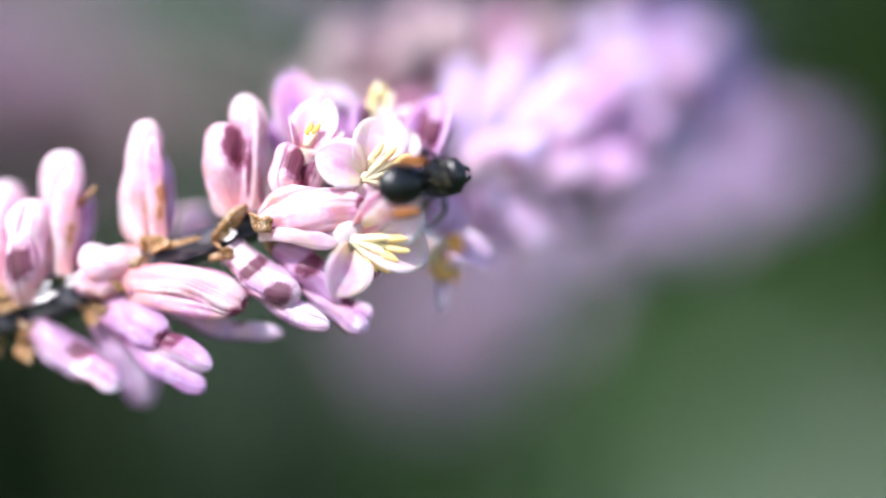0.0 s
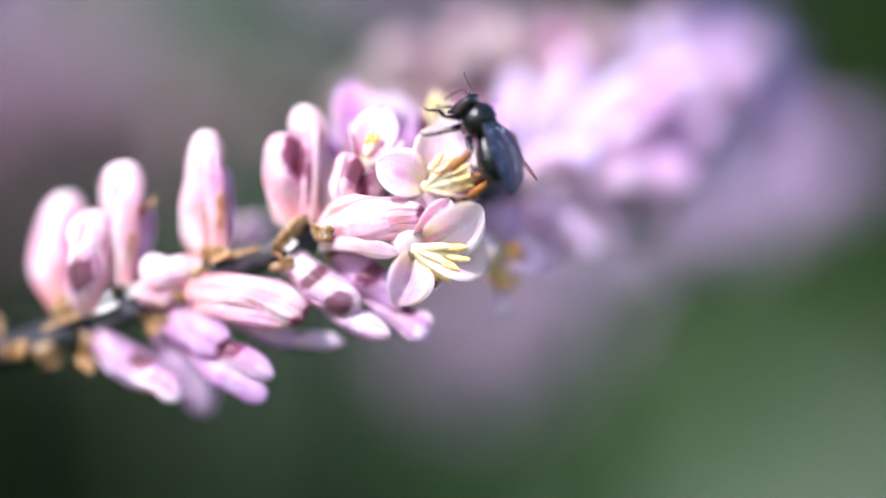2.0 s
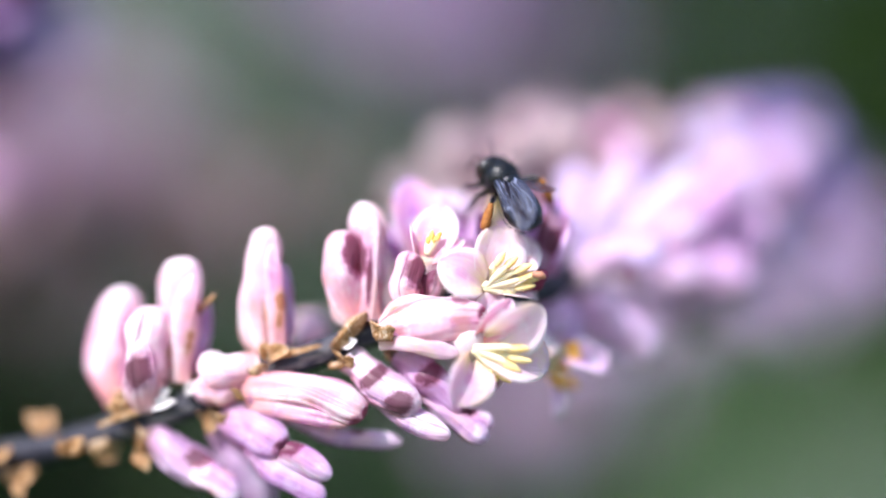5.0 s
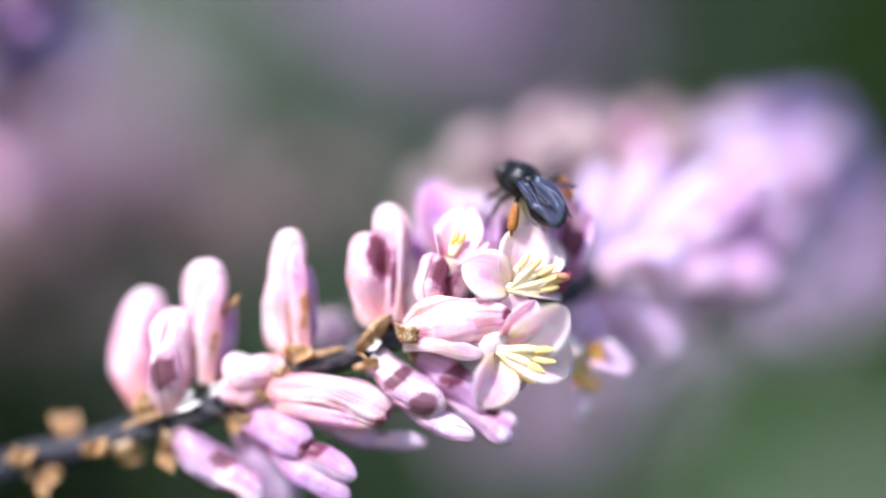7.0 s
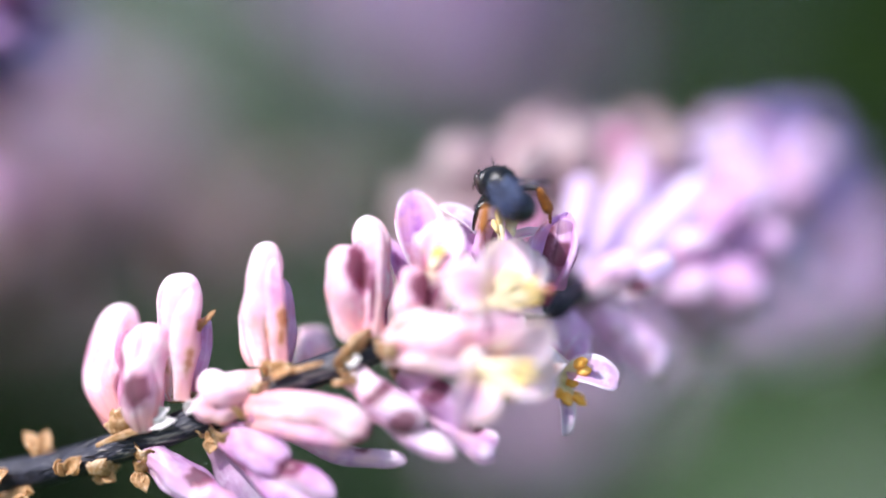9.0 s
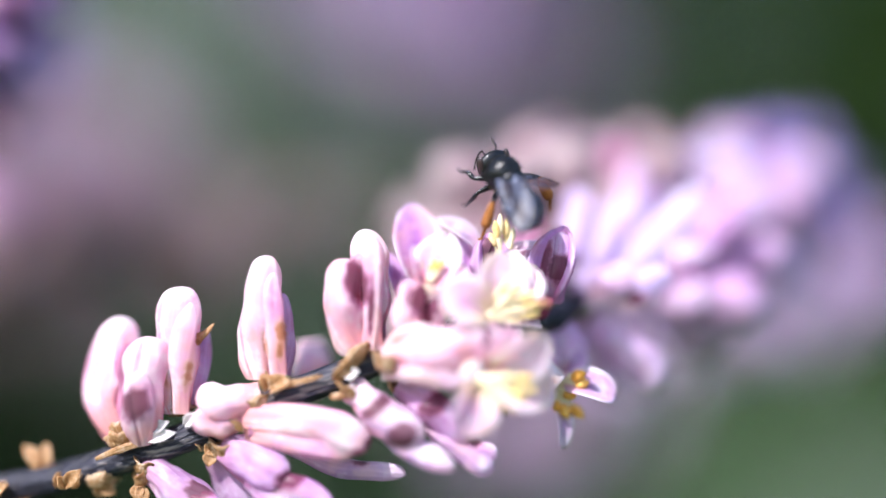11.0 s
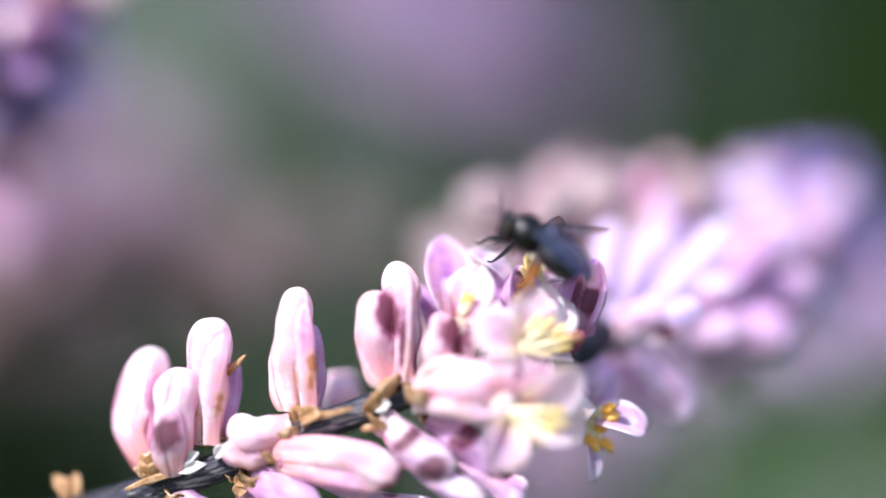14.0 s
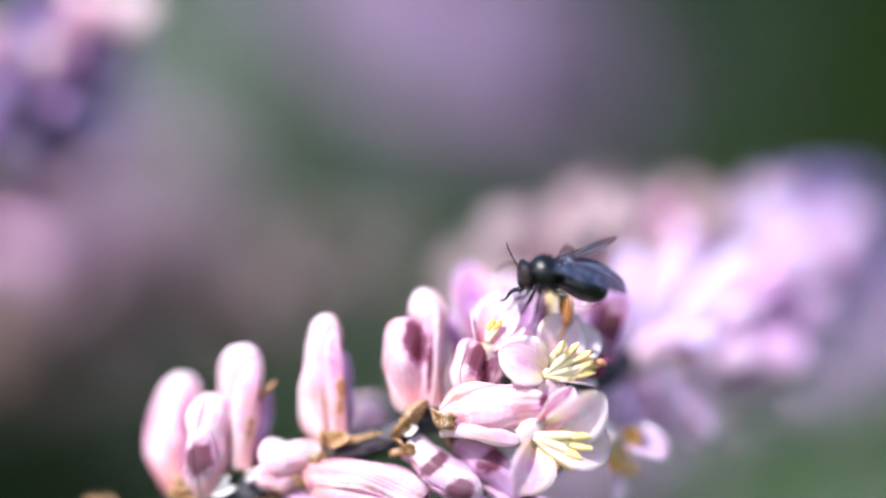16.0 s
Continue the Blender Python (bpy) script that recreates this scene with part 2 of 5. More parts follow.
def tube(points, radii, seg=10, ridges=0, depth=0.0, step=6):
    ps, rs = smooth_line(points, radii, step)
    vs, fs = [], []
    n = len(ps)
    side = Vector((0.13, 1, 0.21))
    for i, p in enumerate(ps):
        d = (ps[min(i + 1, n - 1)] - ps[max(i - 1, 0)]).normalized()
        side = (side - d * side.dot(d)).normalized()
        up = d.cross(side)
        for k in range(seg):
            a = 2 * math.pi * k / seg
            r = rs[i] * (1 + depth * math.sin(ridges * a + 0.4 * math.sin(i * 0.5)) + depth * 0.6 * noise.noise(Vector((k * 0.9, i * 0.35, 3))))
            vs.append(p + (side * math.cos(a) + up * math.sin(a)) * r)
    for i in range(n - 1):
        for k in range(seg):
            fs.append((i * seg + k, i * seg + (k + 1) % seg, (i + 1) * seg + (k + 1) % seg, (i + 1) * seg + k))
    vs += [ps[0], ps[-1]]
    for k in range(seg):
        fs.append((len(vs) - 2, (k + 1) % seg, k))
        fs.append((len(vs) - 1, (n - 1) * seg + k, (n - 1) * seg + (k + 1) % seg))
    return vs, fs


def lump(rx, ry, rz, rings=10, seg=16, shape=None):
    """A rounded body; shape(v, vector) may reshape it."""
    vs, fs = [], []
    for i in range(rings + 1):
        a = math.pi * i / rings
        for k in range(seg):
            b = 2 * math.pi * k / seg
            v = Vector((math.sin(a) * math.cos(b), math.sin(a) * math.sin(b), math.cos(a)))
            w = Vector((v.x * rx, v.y * ry, v.z * rz))
            vs.append(shape(v, w) if shape else w)
    for i in range(rings):
        for k in range(seg):
            fs.append((i * seg + k, (i + 1) * seg + k, (i + 1) * seg + (k + 1) % seg, i * seg + (k + 1) % seg))
    return vs, fs


def moved(shape, m):
    return [m @ Vector(v) for v in shape[0]], shape[1]


def sheet(fn, nu, nv, thick):
    """A thin curved sheet fn(u, v), u and v in 0..1, with real thickness and uvs."""
    grid = [[Vector(fn(i / nu, j / nv)) for i in range(nu + 1)] for j in range(nv + 1)]
    vs, uv, fs = [], [], []
    w = nu + 1
    for layer in (0, 1):
        for j in range(nv + 1):
            for i in range(nu + 1):
                du = grid[j][min(i + 1, nu)] - grid[j][max(i - 1, 0)]
                dv = grid[min(j + 1, nv)][i] - grid[max(j - 1, 0)][i]
                nrm = du.cross(dv)
                nrm = nrm.normalized() if nrm.length > 1e-14 else Vector((0, 0, 0))
                rim = 0.25 if i in (0, nu) or j in (0, nv) else 1.0
                vs.append(grid[j][i] + nrm * (thick * rim * (0.5 - layer)))
                uv.append((i / nu, j / nv))
    k = w * (nv + 1)
    for j in range(nv):
        for i in range(nu):
            a, b, c, d = j * w + i, j * w + i + 1, (j + 1) * w + i + 1, (j + 1) * w + i
            fs.append((a, b, c, d))
            fs.append((k + d, k + c, k + b, k + a))
    for i in range(nu):
        fs.append((i + 1, i, k + i, k + i + 1))
        a = nv * w
        fs.append((a + i, a + i + 1, k + a + i + 1, k + a + i))
    for j in range(nv):
        fs.append((j * w, (j + 1) * w, k + (j + 1) * w, k + j * w))
        fs.append(((j + 1) * w + nu, j * w + nu, k + j * w + nu, k + (j + 1) * w + nu))
    return vs, fs, uv


def upright(base, tip, facing):
    """A frame at base, its z axis towards tip, its y axis away from facing."""
    z = (tip - base).normalized()
    y = -(facing - z * facing.dot(z)).normalized()
    x = y.cross(z)
    m = Matrix((x, y, z)).transposed().to_4x4()
    m.translation = base
    return m


TOWARDS = Vector((0, -1, 0))


def bud_profile(v):
    s = min(1.0, v / 0.24)
    r = 0.58 + 0.42 * s * s * (3 - 2 * s)
    if v > 0.76:
        r *= max(0.0, 1 - ((v - 0.76) / 0.24) ** 2.2) ** 0.5
    return r


def taper(v, slim=0.0):
    s = min(1.0, max(0.0, (v - 0.30) / 0.60))
    return (1.03 - 0.12 * v * v) * (1 - slim * s * s * (3 - 2 * s))


def ledge(v, th, shoulder):
    """A tepal that ends short on one side leaves a shoulder; its sign says which side."""
    s = min(1.0, max(0.0, (v - 0.56) / 0.16))
    return 1 - abs(shoulder) * s * s * (3 - 2 * s) * max(0.0, math.cos(th) * (1 if shoulder > 0 else -1)) ** 0.7


def tepal(length, width, turn, rng, bend, flare, waist, slim=0.0, shoulder=0.0, nu=10, nv=18):
    """One outer segment of a bud, wrapped round its axis."""
    reach = 1.0 + rng.uniform(-0.02, 0.02)
    lap = rng.uniform(0.03, 0.09)
    wave = rng.uniform(0, 6)

    def fn(u, v):
        e = 2 * u - 1
        w = v * (1 - 0.03 * e * e * v)
        th = turn + e * radians(76) * (1 - 0.12 * v) * (1 - min(0.92, flare * 5) * v ** 4)
        r = 0.90 * taper(w, slim) * ledge(w, th, shoulder) * bud_profile(min(w, 0.992)) * (1 + 0.07 * math.cos(e * 1.5) + lap * e)
        r *= 1 - waist * math.exp(-((w - 0.52) / 0.13) ** 2)
        r = r * width / 2 + flare * length * max(0.0, w - 0.5) ** 2 * 2.2
        r += width * (0.016 * math.sin(7 * w + wave + 3 * e) + 0.010 * math.sin(9 * e + wave) * math.sin(math.pi * w) + 0.075 * noise.noise(Vector((2.2 * e + wave, 3.5 * w, turn))))
        z = w * reach * length
        x = r * math.cos(th) + bend * length * 2 * w * (1 - w)
        return (x, r * math.sin(th), z)
    return sheet(fn, nu, nv, 0.00012)


def bud(parent, base, tip, width, material, bend=0.0, flare=0.0, waist=0.0, spin=0.0, seed=1, bract=True, core=None, label="", slim=0.0, shoulder=0.0):
    """A closed or opening flower bud of three outer tepals round a core, on a husk; millimetres."""
    rng = random.Random(seed)
    a, b = mm(*base), mm(*tip)
    length, w = (b - a).length, width * MM
    m = upright(a, b, TOWARDS)

    def inner(v, p):
        h = (1 - v.z) / 2
        r = taper(h, slim) * ledge(h, math.atan2(v.y, v.x), shoulder) * bud_profile(h * 0.97) * 0.77
        r *= 1 - waist * math.exp(-((h - 0.52) / 0.13) ** 2)
        q = Vector((v.x, v.y, 0))
        q = q.normalized() * r * w / 2 if q.length > 1e-6 else q
        return Vector((q.x + bend * length * 2 * h * (1 - h), q.y, h * length * 0.93))
    body = part("flower_bud", lump(1, 1, 1, 10, 12, inner), core or (PALE_CORE if material in (PALE_LILAC, LILAC) else CORE), parent, label, m)
    for k in range(3):
        part("tepal", tepal(length, w, radians(spin) + k * 2.094, rng, bend, flare, waist, slim, shoulder), material, body)
    if bract:
        husk(body, Vector((0, 0, 0)), w * 0.36, rng)
    return body


def husk(parent, at, size, rng, material=None, label=""):
    """A small papery bract cupping the foot of a bud."""
    tilt, open_ = rng.uniform(0, 6.28), rng.uniform(0.25, 0.6)

    def fn(u, v):
        e = (2 * u - 1) * 1.9
        r = size * (0.75 + open_ * v) * (1 + 0.12 * math.sin(5 * e + 4 * v) + 0.45 * v * noise.noise(Vector((2.2 * e, 2.5 * v, tilt))))
        z = size * (1.25 * v * (1 - 0.45 * (2 * u - 1) ** 2) * (1 + 0.5 * noise.noise(Vector((3 * e, 1.0, tilt)))) - 0.35)
        return (at.x + r * math.cos(e + tilt), at.y + r * math.sin(e + tilt), at.z + z)
    return part("bract", sheet(fn, 12, 5, 0.00010), material or HUSK, parent, label)


def petal(parent, base, tip, width, material, face=(0, -1, 0), cup=0.25, curl=0.1, seed=1, round_=0.55, label=""):
    """An open petal from base to tip, its inner face towards face; millimetres, in the world."""
    rng = random.Random(seed)
    a, b = mm(*base), mm(*tip)
    length, w = (b - a).length, width * MM
    m = upright(a, b, Vector(face).normalized())
    ph, amp = rng.uniform(0, 6), rng.uniform(0.01, 0.03)

    def fn(u, v):
        e = 2 * u - 1
        half = w / 2 * (0.30 * (1 - v) ** 2 + math.sin(math.pi * min(1, v ** 1.25 * 0.99)) ** round_)
        x = e * half
        y = -cup * w * e * e * math.sin(math.pi * (0.15 + 0.8 * v)) - curl * length * (4 * v * (1 - v)) + amp * w * math.sin(6 * v + ph + 4 * e)
        y += 0.04 * w * (1 - min(1, abs(e) * 4)) * (1 - v)
        return (x, y, v * length)
    ob = part("petal", sheet(fn, 8, 12, 0.00010), material, None, label, m)
    ob.parent = parent
    ob.matrix_parent_inverse = parent.matrix_world.inverted() if parent.parent is None else Matrix.Identity(4)
    return ob


def stamen(parent, base, tip, thick, seed=1, material=None):
    """A flattened cream filament with a yellow anther at its end."""
    rng = random.Random(seed)
    a, b = mm(*base), mm(*tip)
    bow = Vector((rng.uniform(-1, 1), rng.uniform(-1, 1), rng.uniform(-1, 1))) * (b - a).length * 0.06
    mid = (a + b) / 2 + bow
    v1, f1 = tube([a, mid, a + (b - a) * 0.68 + bow * 0.5], [thick * MM * 0.6, thick * MM * 0.5, thick * MM * 0.3], 8, step=4)
    d = (b - a).normalized()
    p = a + (b - a) * 0.60 + bow * 0.5
    v2, f2 = tube([p, p + (b - p) * 0.25, p + (b - p) * 0.6, b], [thick * MM * 0.35, thick * MM * 0.55, thick * MM * 0.50, thick * MM * 0.12], 8, 2, 0.16, 4)
    me = bpy.data.meshes.new("stamen")
    vs, fs = joined((v1, f1), (v2, f2))
    me.from_pydata([tuple(v) for v in vs], [], fs)
    me.materials.append(FILAMENT)
    me.materials.append(material or ANTHER)
    me.polygons.foreach_set("use_smooth", [True] * len(fs))
    me.polygons.foreach_set("material_index", [0] * len(f1) + [1] * len(f2))
    return part("stamen", me, None, parent)


def marked(p, front, marks):
    """How much wine and rust colour the marks give a place on a tepal: 0 to 1 each."""
    found = [0.0, 0.0]
    for x, z, rx, rz, lean, rusty in (marks if front else ()):
        d = Vector((p.x / MM - x, (p.z - HEIGHT) / MM - z))
        c, s = math.cos(radians(lean)), math.sin(radians(lean))
        e = math.hypot((d.x * c - d.y * s) / rx, (d.x * s + d.y * c) / rz)
        found[rusty] = max(found[rusty], (0.60 if rusty else 0.80) - 0.42 * e)
    return found


def lobe(parent, points, width, material, deep=0.75, foot=0.7, blunt=0.3, name="tepal", label="", marks=()):
    """A fleshy tepal rolled round its rib, so that one margin laps over the other; millimetres."""
    n, seg = 26, 36
    line, _ = smooth_line([mm(*p) for p in points], [1] * len(points), 12)
    rng = random.Random(round(1000 * (points[0][0] + 3 * points[-1][2] + width)))
    ph, seam, lap = rng.uniform(0, 6), rng.choice((-1, 1)) * rng.uniform(0.5, 1.2), rng.uniform(0.10, 0.22)
    turn = rng.choice((-1, 1))
    vs, uv, fs, tint = [], [], [], []
    for i in range(n + 1):
        v = 1 - (1 - i / n) ** 1.5
        s = v * (len(line) - 1)
        k = min(int(s), len(line) - 2)
        p, d = line[k].lerp(line[k + 1], s - k), (line[k + 1] - line[k]).normalized()
        side = d.cross(TOWARDS).normalized()
        face = side.cross(d)
        r = foot + (1 - foot) * math.sin(min(1.0, v / 0.5) * math.pi / 2)
        if v > 1 - blunt:
            r *= max(0.0, 1 - ((v - 1 + blunt) / blunt) ** 2.0) ** 0.55
        r *= (1 + 0.26 * noise.noise(Vector((ph, 4.1, v * 3.4)))) * width * MM / 2
        p = p + side * (width * MM * 0.13 * noise.noise(Vector((ph, 9.7, v * 2.8))) * v)
        for j in range(seg + 1):
            u = j / seg
            a = math.pi + seam + 0.45 * math.sin(2.5 * v + ph) + turn * 2 * math.pi * u
            g = 1 - lap / 2 + lap * u * u + 0.30 * noise.noise(Vector((math.cos(a) * 1.1 + ph, math.sin(a) * 1.1, v * 2.6))) + 0.15 * noise.noise(Vector((math.cos(a) * 3 + ph, math.sin(a) * 3, v * 4.5)))
            vs.append(p + (side * -math.sin(a) - face * (math.cos(a) * deep)) * (r * g))
            uv.append((u, v))
            tint.append(marked(vs[-1], (vs[-1] - p).y < 0, marks))
    w = seg + 1
    for i in range(n):
        for j in range(seg):
            fs.append((i * w + j, i * w + j + 1, (i + 1) * w + j + 1, (i + 1) * w + j)[::turn])
        fs.append((i * w + seg, i * w, (i + 1) * w, (i + 1) * w + seg)[::turn])
    ob = part(name, (vs, fs, uv), material, parent, label)
    for k, name in enumerate(("wine", "rust")):
        ob.data.attributes.new(name, 'FLOAT', 'POINT').data.foreach_set("value", [c[k] for c in tint])
    return ob


def lobed_bud(parent, points, width, material, seed, bract=True, label=""):
    """The core of a bud, to which its tepals are fixed, with a bract at the foot."""
    body = lobe(parent, points, width, material, 0.8, 0.8, 0.35, "flower_bud", label)
    if bract:
        husk(body, mm(*points[0]), width * 0.55 * MM, random.Random(seed))
    return body


# ---- the ground ----
def lawn():
    """One uneven sheet to the horizon."""
    m, t, b, out = nodes("lawn_grass")
    co = t.nodes.new("ShaderNodeTexCoord")
    n1 = add(t, "ShaderNodeTexNoise", Scale=2.2, Detail=6.0)
    n2 = add(t, "ShaderNodeTexNoise", Scale=60.0, Detail=4.0)
    t.links.new(co.outputs["Object"], n1.inputs["Vector"])
    t.links.new(co.outputs["Object"], n2.inputs["Vector"])
    c1 = ramp(t, n1.outputs[0], (0.3, (0.03, 0.065, 0.018)), (0.55, (0.055, 0.11, 0.03)), (0.75, (0.10, 0.13, 0.05)))
    c = mixed(t, 0.5, c1, ramp(t, n2.outputs[0], (0.3, (0.02, 0.04, 0.012)), (0.7, (0.10, 0.16, 0.05))), 'OVERLAY')
    t.links.new(c, b.inputs["Base Color"])
    b.inputs["Roughness"].default_value = 0.9
    bm = bmesh.new()
    rings = [0.0, 0.5, 1, 2, 4, 8, 16, 40, 120, 400, 1500, 4000]
    rows = []
    for r in rings:
        row = []
        for k in range(48):
            a = 2 * math.pi * k / 48
            z = 0.02 * noise.noise(Vector((r * math.cos(a), r * math.sin(a), 0))) if 0 < r < 100 else 0
            row.append(bm.verts.new((r * math.cos(a), r * math.sin(a) + 0.3, z)) if r else None)
        rows.append(row)
    c0 = bm.verts.new((0, 0.3, 0))
    for k in range(48):
        bm.faces.new((c0, rows[1][k], rows[1][(k + 1) % 48]))
        for j in range(1, len(rings) - 1):
            bm.faces.new((rows[j][k], rows[j + 1][k], rows[j + 1][(k + 1) % 48], rows[j][(k + 1) % 48]))
    me = bpy.data.meshes.new("ground")
    bm.to_mesh(me)
    bm.free()
    me.materials.append(m)
    ob = new("ground", me)
    tagged(ob, "green garden lawn behind the flowers, out of focus", "lawn", kind="structure")


lawn()


def leafy_shrub(name, x, y, base_z, width, tall, material, leaves, leaf, seed, label, category="shrub"):
    """A garden shrub: forked stems and a crown of many separate pointed leaves."""
    rng = random.Random(seed)
    thing = new(name)
    thing.location = (x, y, base_z)
    stems = []
    for k in range(7):
        a = rng.uniform(0, 6.28)
        top = Vector((math.cos(a) * width * 0.34, math.sin(a) * width * 0.22, tall * rng.uniform(0.55, 0.9)))
        stems.append(tube([(math.cos(a) * 0.03, math.sin(a) * 0.03, -0.02), top * 0.5 + Vector((0, 0, tall * 0.08)), top], [0.010, 0.007, 0.003], 6, step=4))
    part("stem", joined(*stems), BARK, thing)
    vs, fs, uv = [], [], []
    for i in range(leaves):
        while True:
            p = Vector((rng.uniform(-1, 1), rng.uniform(-1, 1), rng.uniform(0, 1)))
            q = Vector((p.x, p.y, (p.z - 0.5) * 1.9))
            if q.length < 1 + 0.25 * noise.noise(p * 2.3 + Vector((seed, 0, 0))) and noise.noise(p * 3.1 + Vector((0, seed, 0))) > -0.25:
                break
        c = Vector((p.x * width / 2, p.y * width * 0.35, tall * (0.08 + 0.92 * p.z)))
        d = (Vector((p.x, p.y, 0.5)) + Vector((rng.uniform(-1, 1), rng.uniform(-1, 1), rng.uniform(-0.6, 0.9))) * 0.8).normalized()
        s = d.cross(Vector((rng.uniform(-1, 1), rng.uniform(-1, 1), 1))).normalized()
        n = s.cross(d)
        l, w = leaf * rng.uniform(0.7, 1.25), leaf * rng.uniform(0.22, 0.34)
        k = len(vs)
        vs += [c, c + d * l * 0.35 + s * w * 0.5 + n * w * 0.12, c + d * l * 0.4 - n * w * 0.05, c + d * l * 0.35 - s * w * 0.5 + n * w * 0.12, c + d * l - n * l * 0.18]
        uv += [(0.5, 0), (1, 0.4), (0.5, 0.4), (0, 0.4), (0.5, 1)]
        fs += [(k, k + 1, k + 2), (k, k + 2, k + 3), (k + 1, k + 4, k + 2), (k + 2, k + 4, k + 3)]
    tagged(part("crown", (vs, fs, uv), material, thing), kind="stuff")
    tagged(thing, label, category)
    return thing


BARK = rough_material("shrub_bark", [(0.06, 0.04, 0.03), (0.14, 0.10, 0.07)], 60, 0.8)
LEAF_DARK = rough_material("dark_leaf", [(0.030, 0.064, 0.014), (0.046, 0.093, 0.020), (0.072, 0.122, 0.030)], 5, 0.7, seethrough=0.2, spec=0.12)
LEAF_MID = rough_material("green_leaf", [(0.050, 0.106, 0.028), (0.072, 0.154, 0.042), (0.102, 0.196, 0.062)], 5, 0.7, seethrough=0.25, spec=0.12)
LEAF_PALE = rough_material("grey_green_leaf", [(0.26, 0.305, 0.245), (0.36, 0.405, 0.335), (0.44, 0.475, 0.41)], 5, 0.7, seethrough=0.25, spec=0.2)
LEAF_BROWN = rough_material("bronze_leaf", [(0.051, 0.031, 0.029), (0.093, 0.056, 0.053), (0.136, 0.085, 0.081)], 5, 0.7, seethrough=0.25)

leafy_shrub("garden_shrub", 0.10, 3.2, 0.0, 3.2, 2.4, LEAF_DARK, 16000, 0.15, 3, "dense dark green garden shrub behind the flower spikes", "shrub")
leafy_shrub("garden_shrub", -2.4, 3.6, 0.0, 3.0, 2.5, LEAF_DARK, 11000, 0.16, 5, "tall dark green garden shrub beyond the flowers", "shrub")
leafy_shrub("garden_shrub", 2.6, 3.6, 0.0, 3.0, 2.5, LEAF_MID, 11000, 0.16, 8, "leafy mid-green garden shrub beyond the flowers", "shrub")
leafy_shrub("silver_shrub", -0.15, 1.15, 0.0, 0.22, 1.18, LEAF_PALE, 2600, 0.05, 11, "pale grey-green leafy shrub, blurred behind the spike", "shrub")
leafy_shrub("silver_shrub", 0.22, 0.98, 0.0, 0.42, 0.806, LEAF_PALE, 2200, 0.05, 12, "low pale grey-green leafy shrub behind the spike", "shrub")
# near-black green: the shade low under the spikes is in the leaf colour
LEAF_SHADE = rough_material("shaded_green_leaf", [(0.004, 0.012, 0.003), (0.008, 0.019, 0.005), (0.013, 0.029, 0.007)], 5, 0.7, seethrough=0.2, spec=0.12)
leafy_shrub("low_shrub", -0.20, 0.98, 0.0, 0.46, 0.920, LEAF_SHADE, 6000, 0.05, 15, "low deep green shrub, leaves coloured shade-dark, beneath the flower spikes", "shrub")
leafy_shrub("low_shrub", -0.19, 0.84, 0.0, 0.20, 0.950, LEAF_SHADE, 3600, 0.05, 19, "deep green shrub, leaves coloured shade-dark, beneath the flower spikes", "shrub")
leafy_shrub("bronze_shrub", -0.20, 1.02, 0.0, 0.15, 0.985, LEAF_BROWN, 2600, 0.05, 23, "bronze-brown leafy shrub, blurred behind the spike", "shrub")
leafy_shrub("low_shrub", 0.11, 1.25, 0.0, 0.62, 0.90, LEAF_MID, 4200, 0.05, 17, "low mid-green shrub beneath the flower spikes", "shrub")


BARE = rough_material("bare_stem", [(0.05, 0.04, 0.045), (0.10, 0.085, 0.09), (0.16, 0.13, 0.12)], 300, 0.6)
GREEN_STEM = rough_material("green_stem", [(0.02, 0.04, 0.012), (0.04, 0.07, 0.022)], 200, 0.6)

# ---- the flower spike that the bee visits ----
def new_spike(points, radii, label, seg=18, skin=None):
    """A spike: its stem is the thing's first part; the foot stands in the ground."""
    thing = new("flower_spike")
    tagged(thing, label, "flower", group="flower spikes")
    part("stem", tube(points, radii, seg, 7, 0.07, 8), skin or STEM, thing)
    return thing


SPIKE_LINE = [mm(-120.00, 70.00, -950.00), mm(-105.00, 45.00, -700.00), mm(-85.00, 22.00, -300.00), mm(-62.00, 9.00, -60.00), mm(-37.14, 5.90, -18.05), mm(-24.16, 3.30, -12.05), mm(-19.37, 2.20, -10.72), mm(-13.73, 0.99, -8.89), mm(-10.06, 0.52, -7.50), mm(-6.73, 0.09, -6.12), mm(-2.82, 0.00, -4.62), mm(0.48, 0.00, -3.33), mm(4.11, 0.80, -2.54), mm(6.91, 2.60, -2.33), mm(8.22, 4.50, -1.58), mm(11.94, 9.00, -0.45), mm(16.02, 14.50, 1.58), mm(20.06, 20.00, 3.45), mm(23.58, 25.00, 5.39)]
SPIKE_THICK = [0.00500, 0.00450, 0.00320, 0.00220, 0.00150, 0.00085, 0.00082, 0.00080, 0.00078, 0.00076, 0.00074, 0.00072, 0.00068, 0.00066, 0.00064, 0.00050, 0.00040, 0.00030, 0.00020]
spike = new_spike(SPIKE_LINE, SPIKE_THICK, "dark stem crowded with pink and lilac buds and open flowers", 22)
part("bract", tube([mm(-11.72, 0.23, -3.28), mm(-11.27, -0.04, -2.97), mm(-10.78, -0.18, -2.45)], [0.0003, 0.00016, 0.00003], 10, 2, 0.3, 5), PAPER, spike, "small hooked tip")
bud(spike, (-5.78, 2.40, -6.09), (-5.97, 4.40, -3.79), 2.16, BLUSH, 0.00, 0.00, 0.00, 20, 9, bract=False)
flower_b = part("flower", tube([mm(1.98, 0.20, -3.13), mm(2.56, -0.62, -2.61), mm(3.14, -1.44, -2.10)], [0.00050, 0.00076, 0.00090], 12, 3, 0.06), PALE, spike)
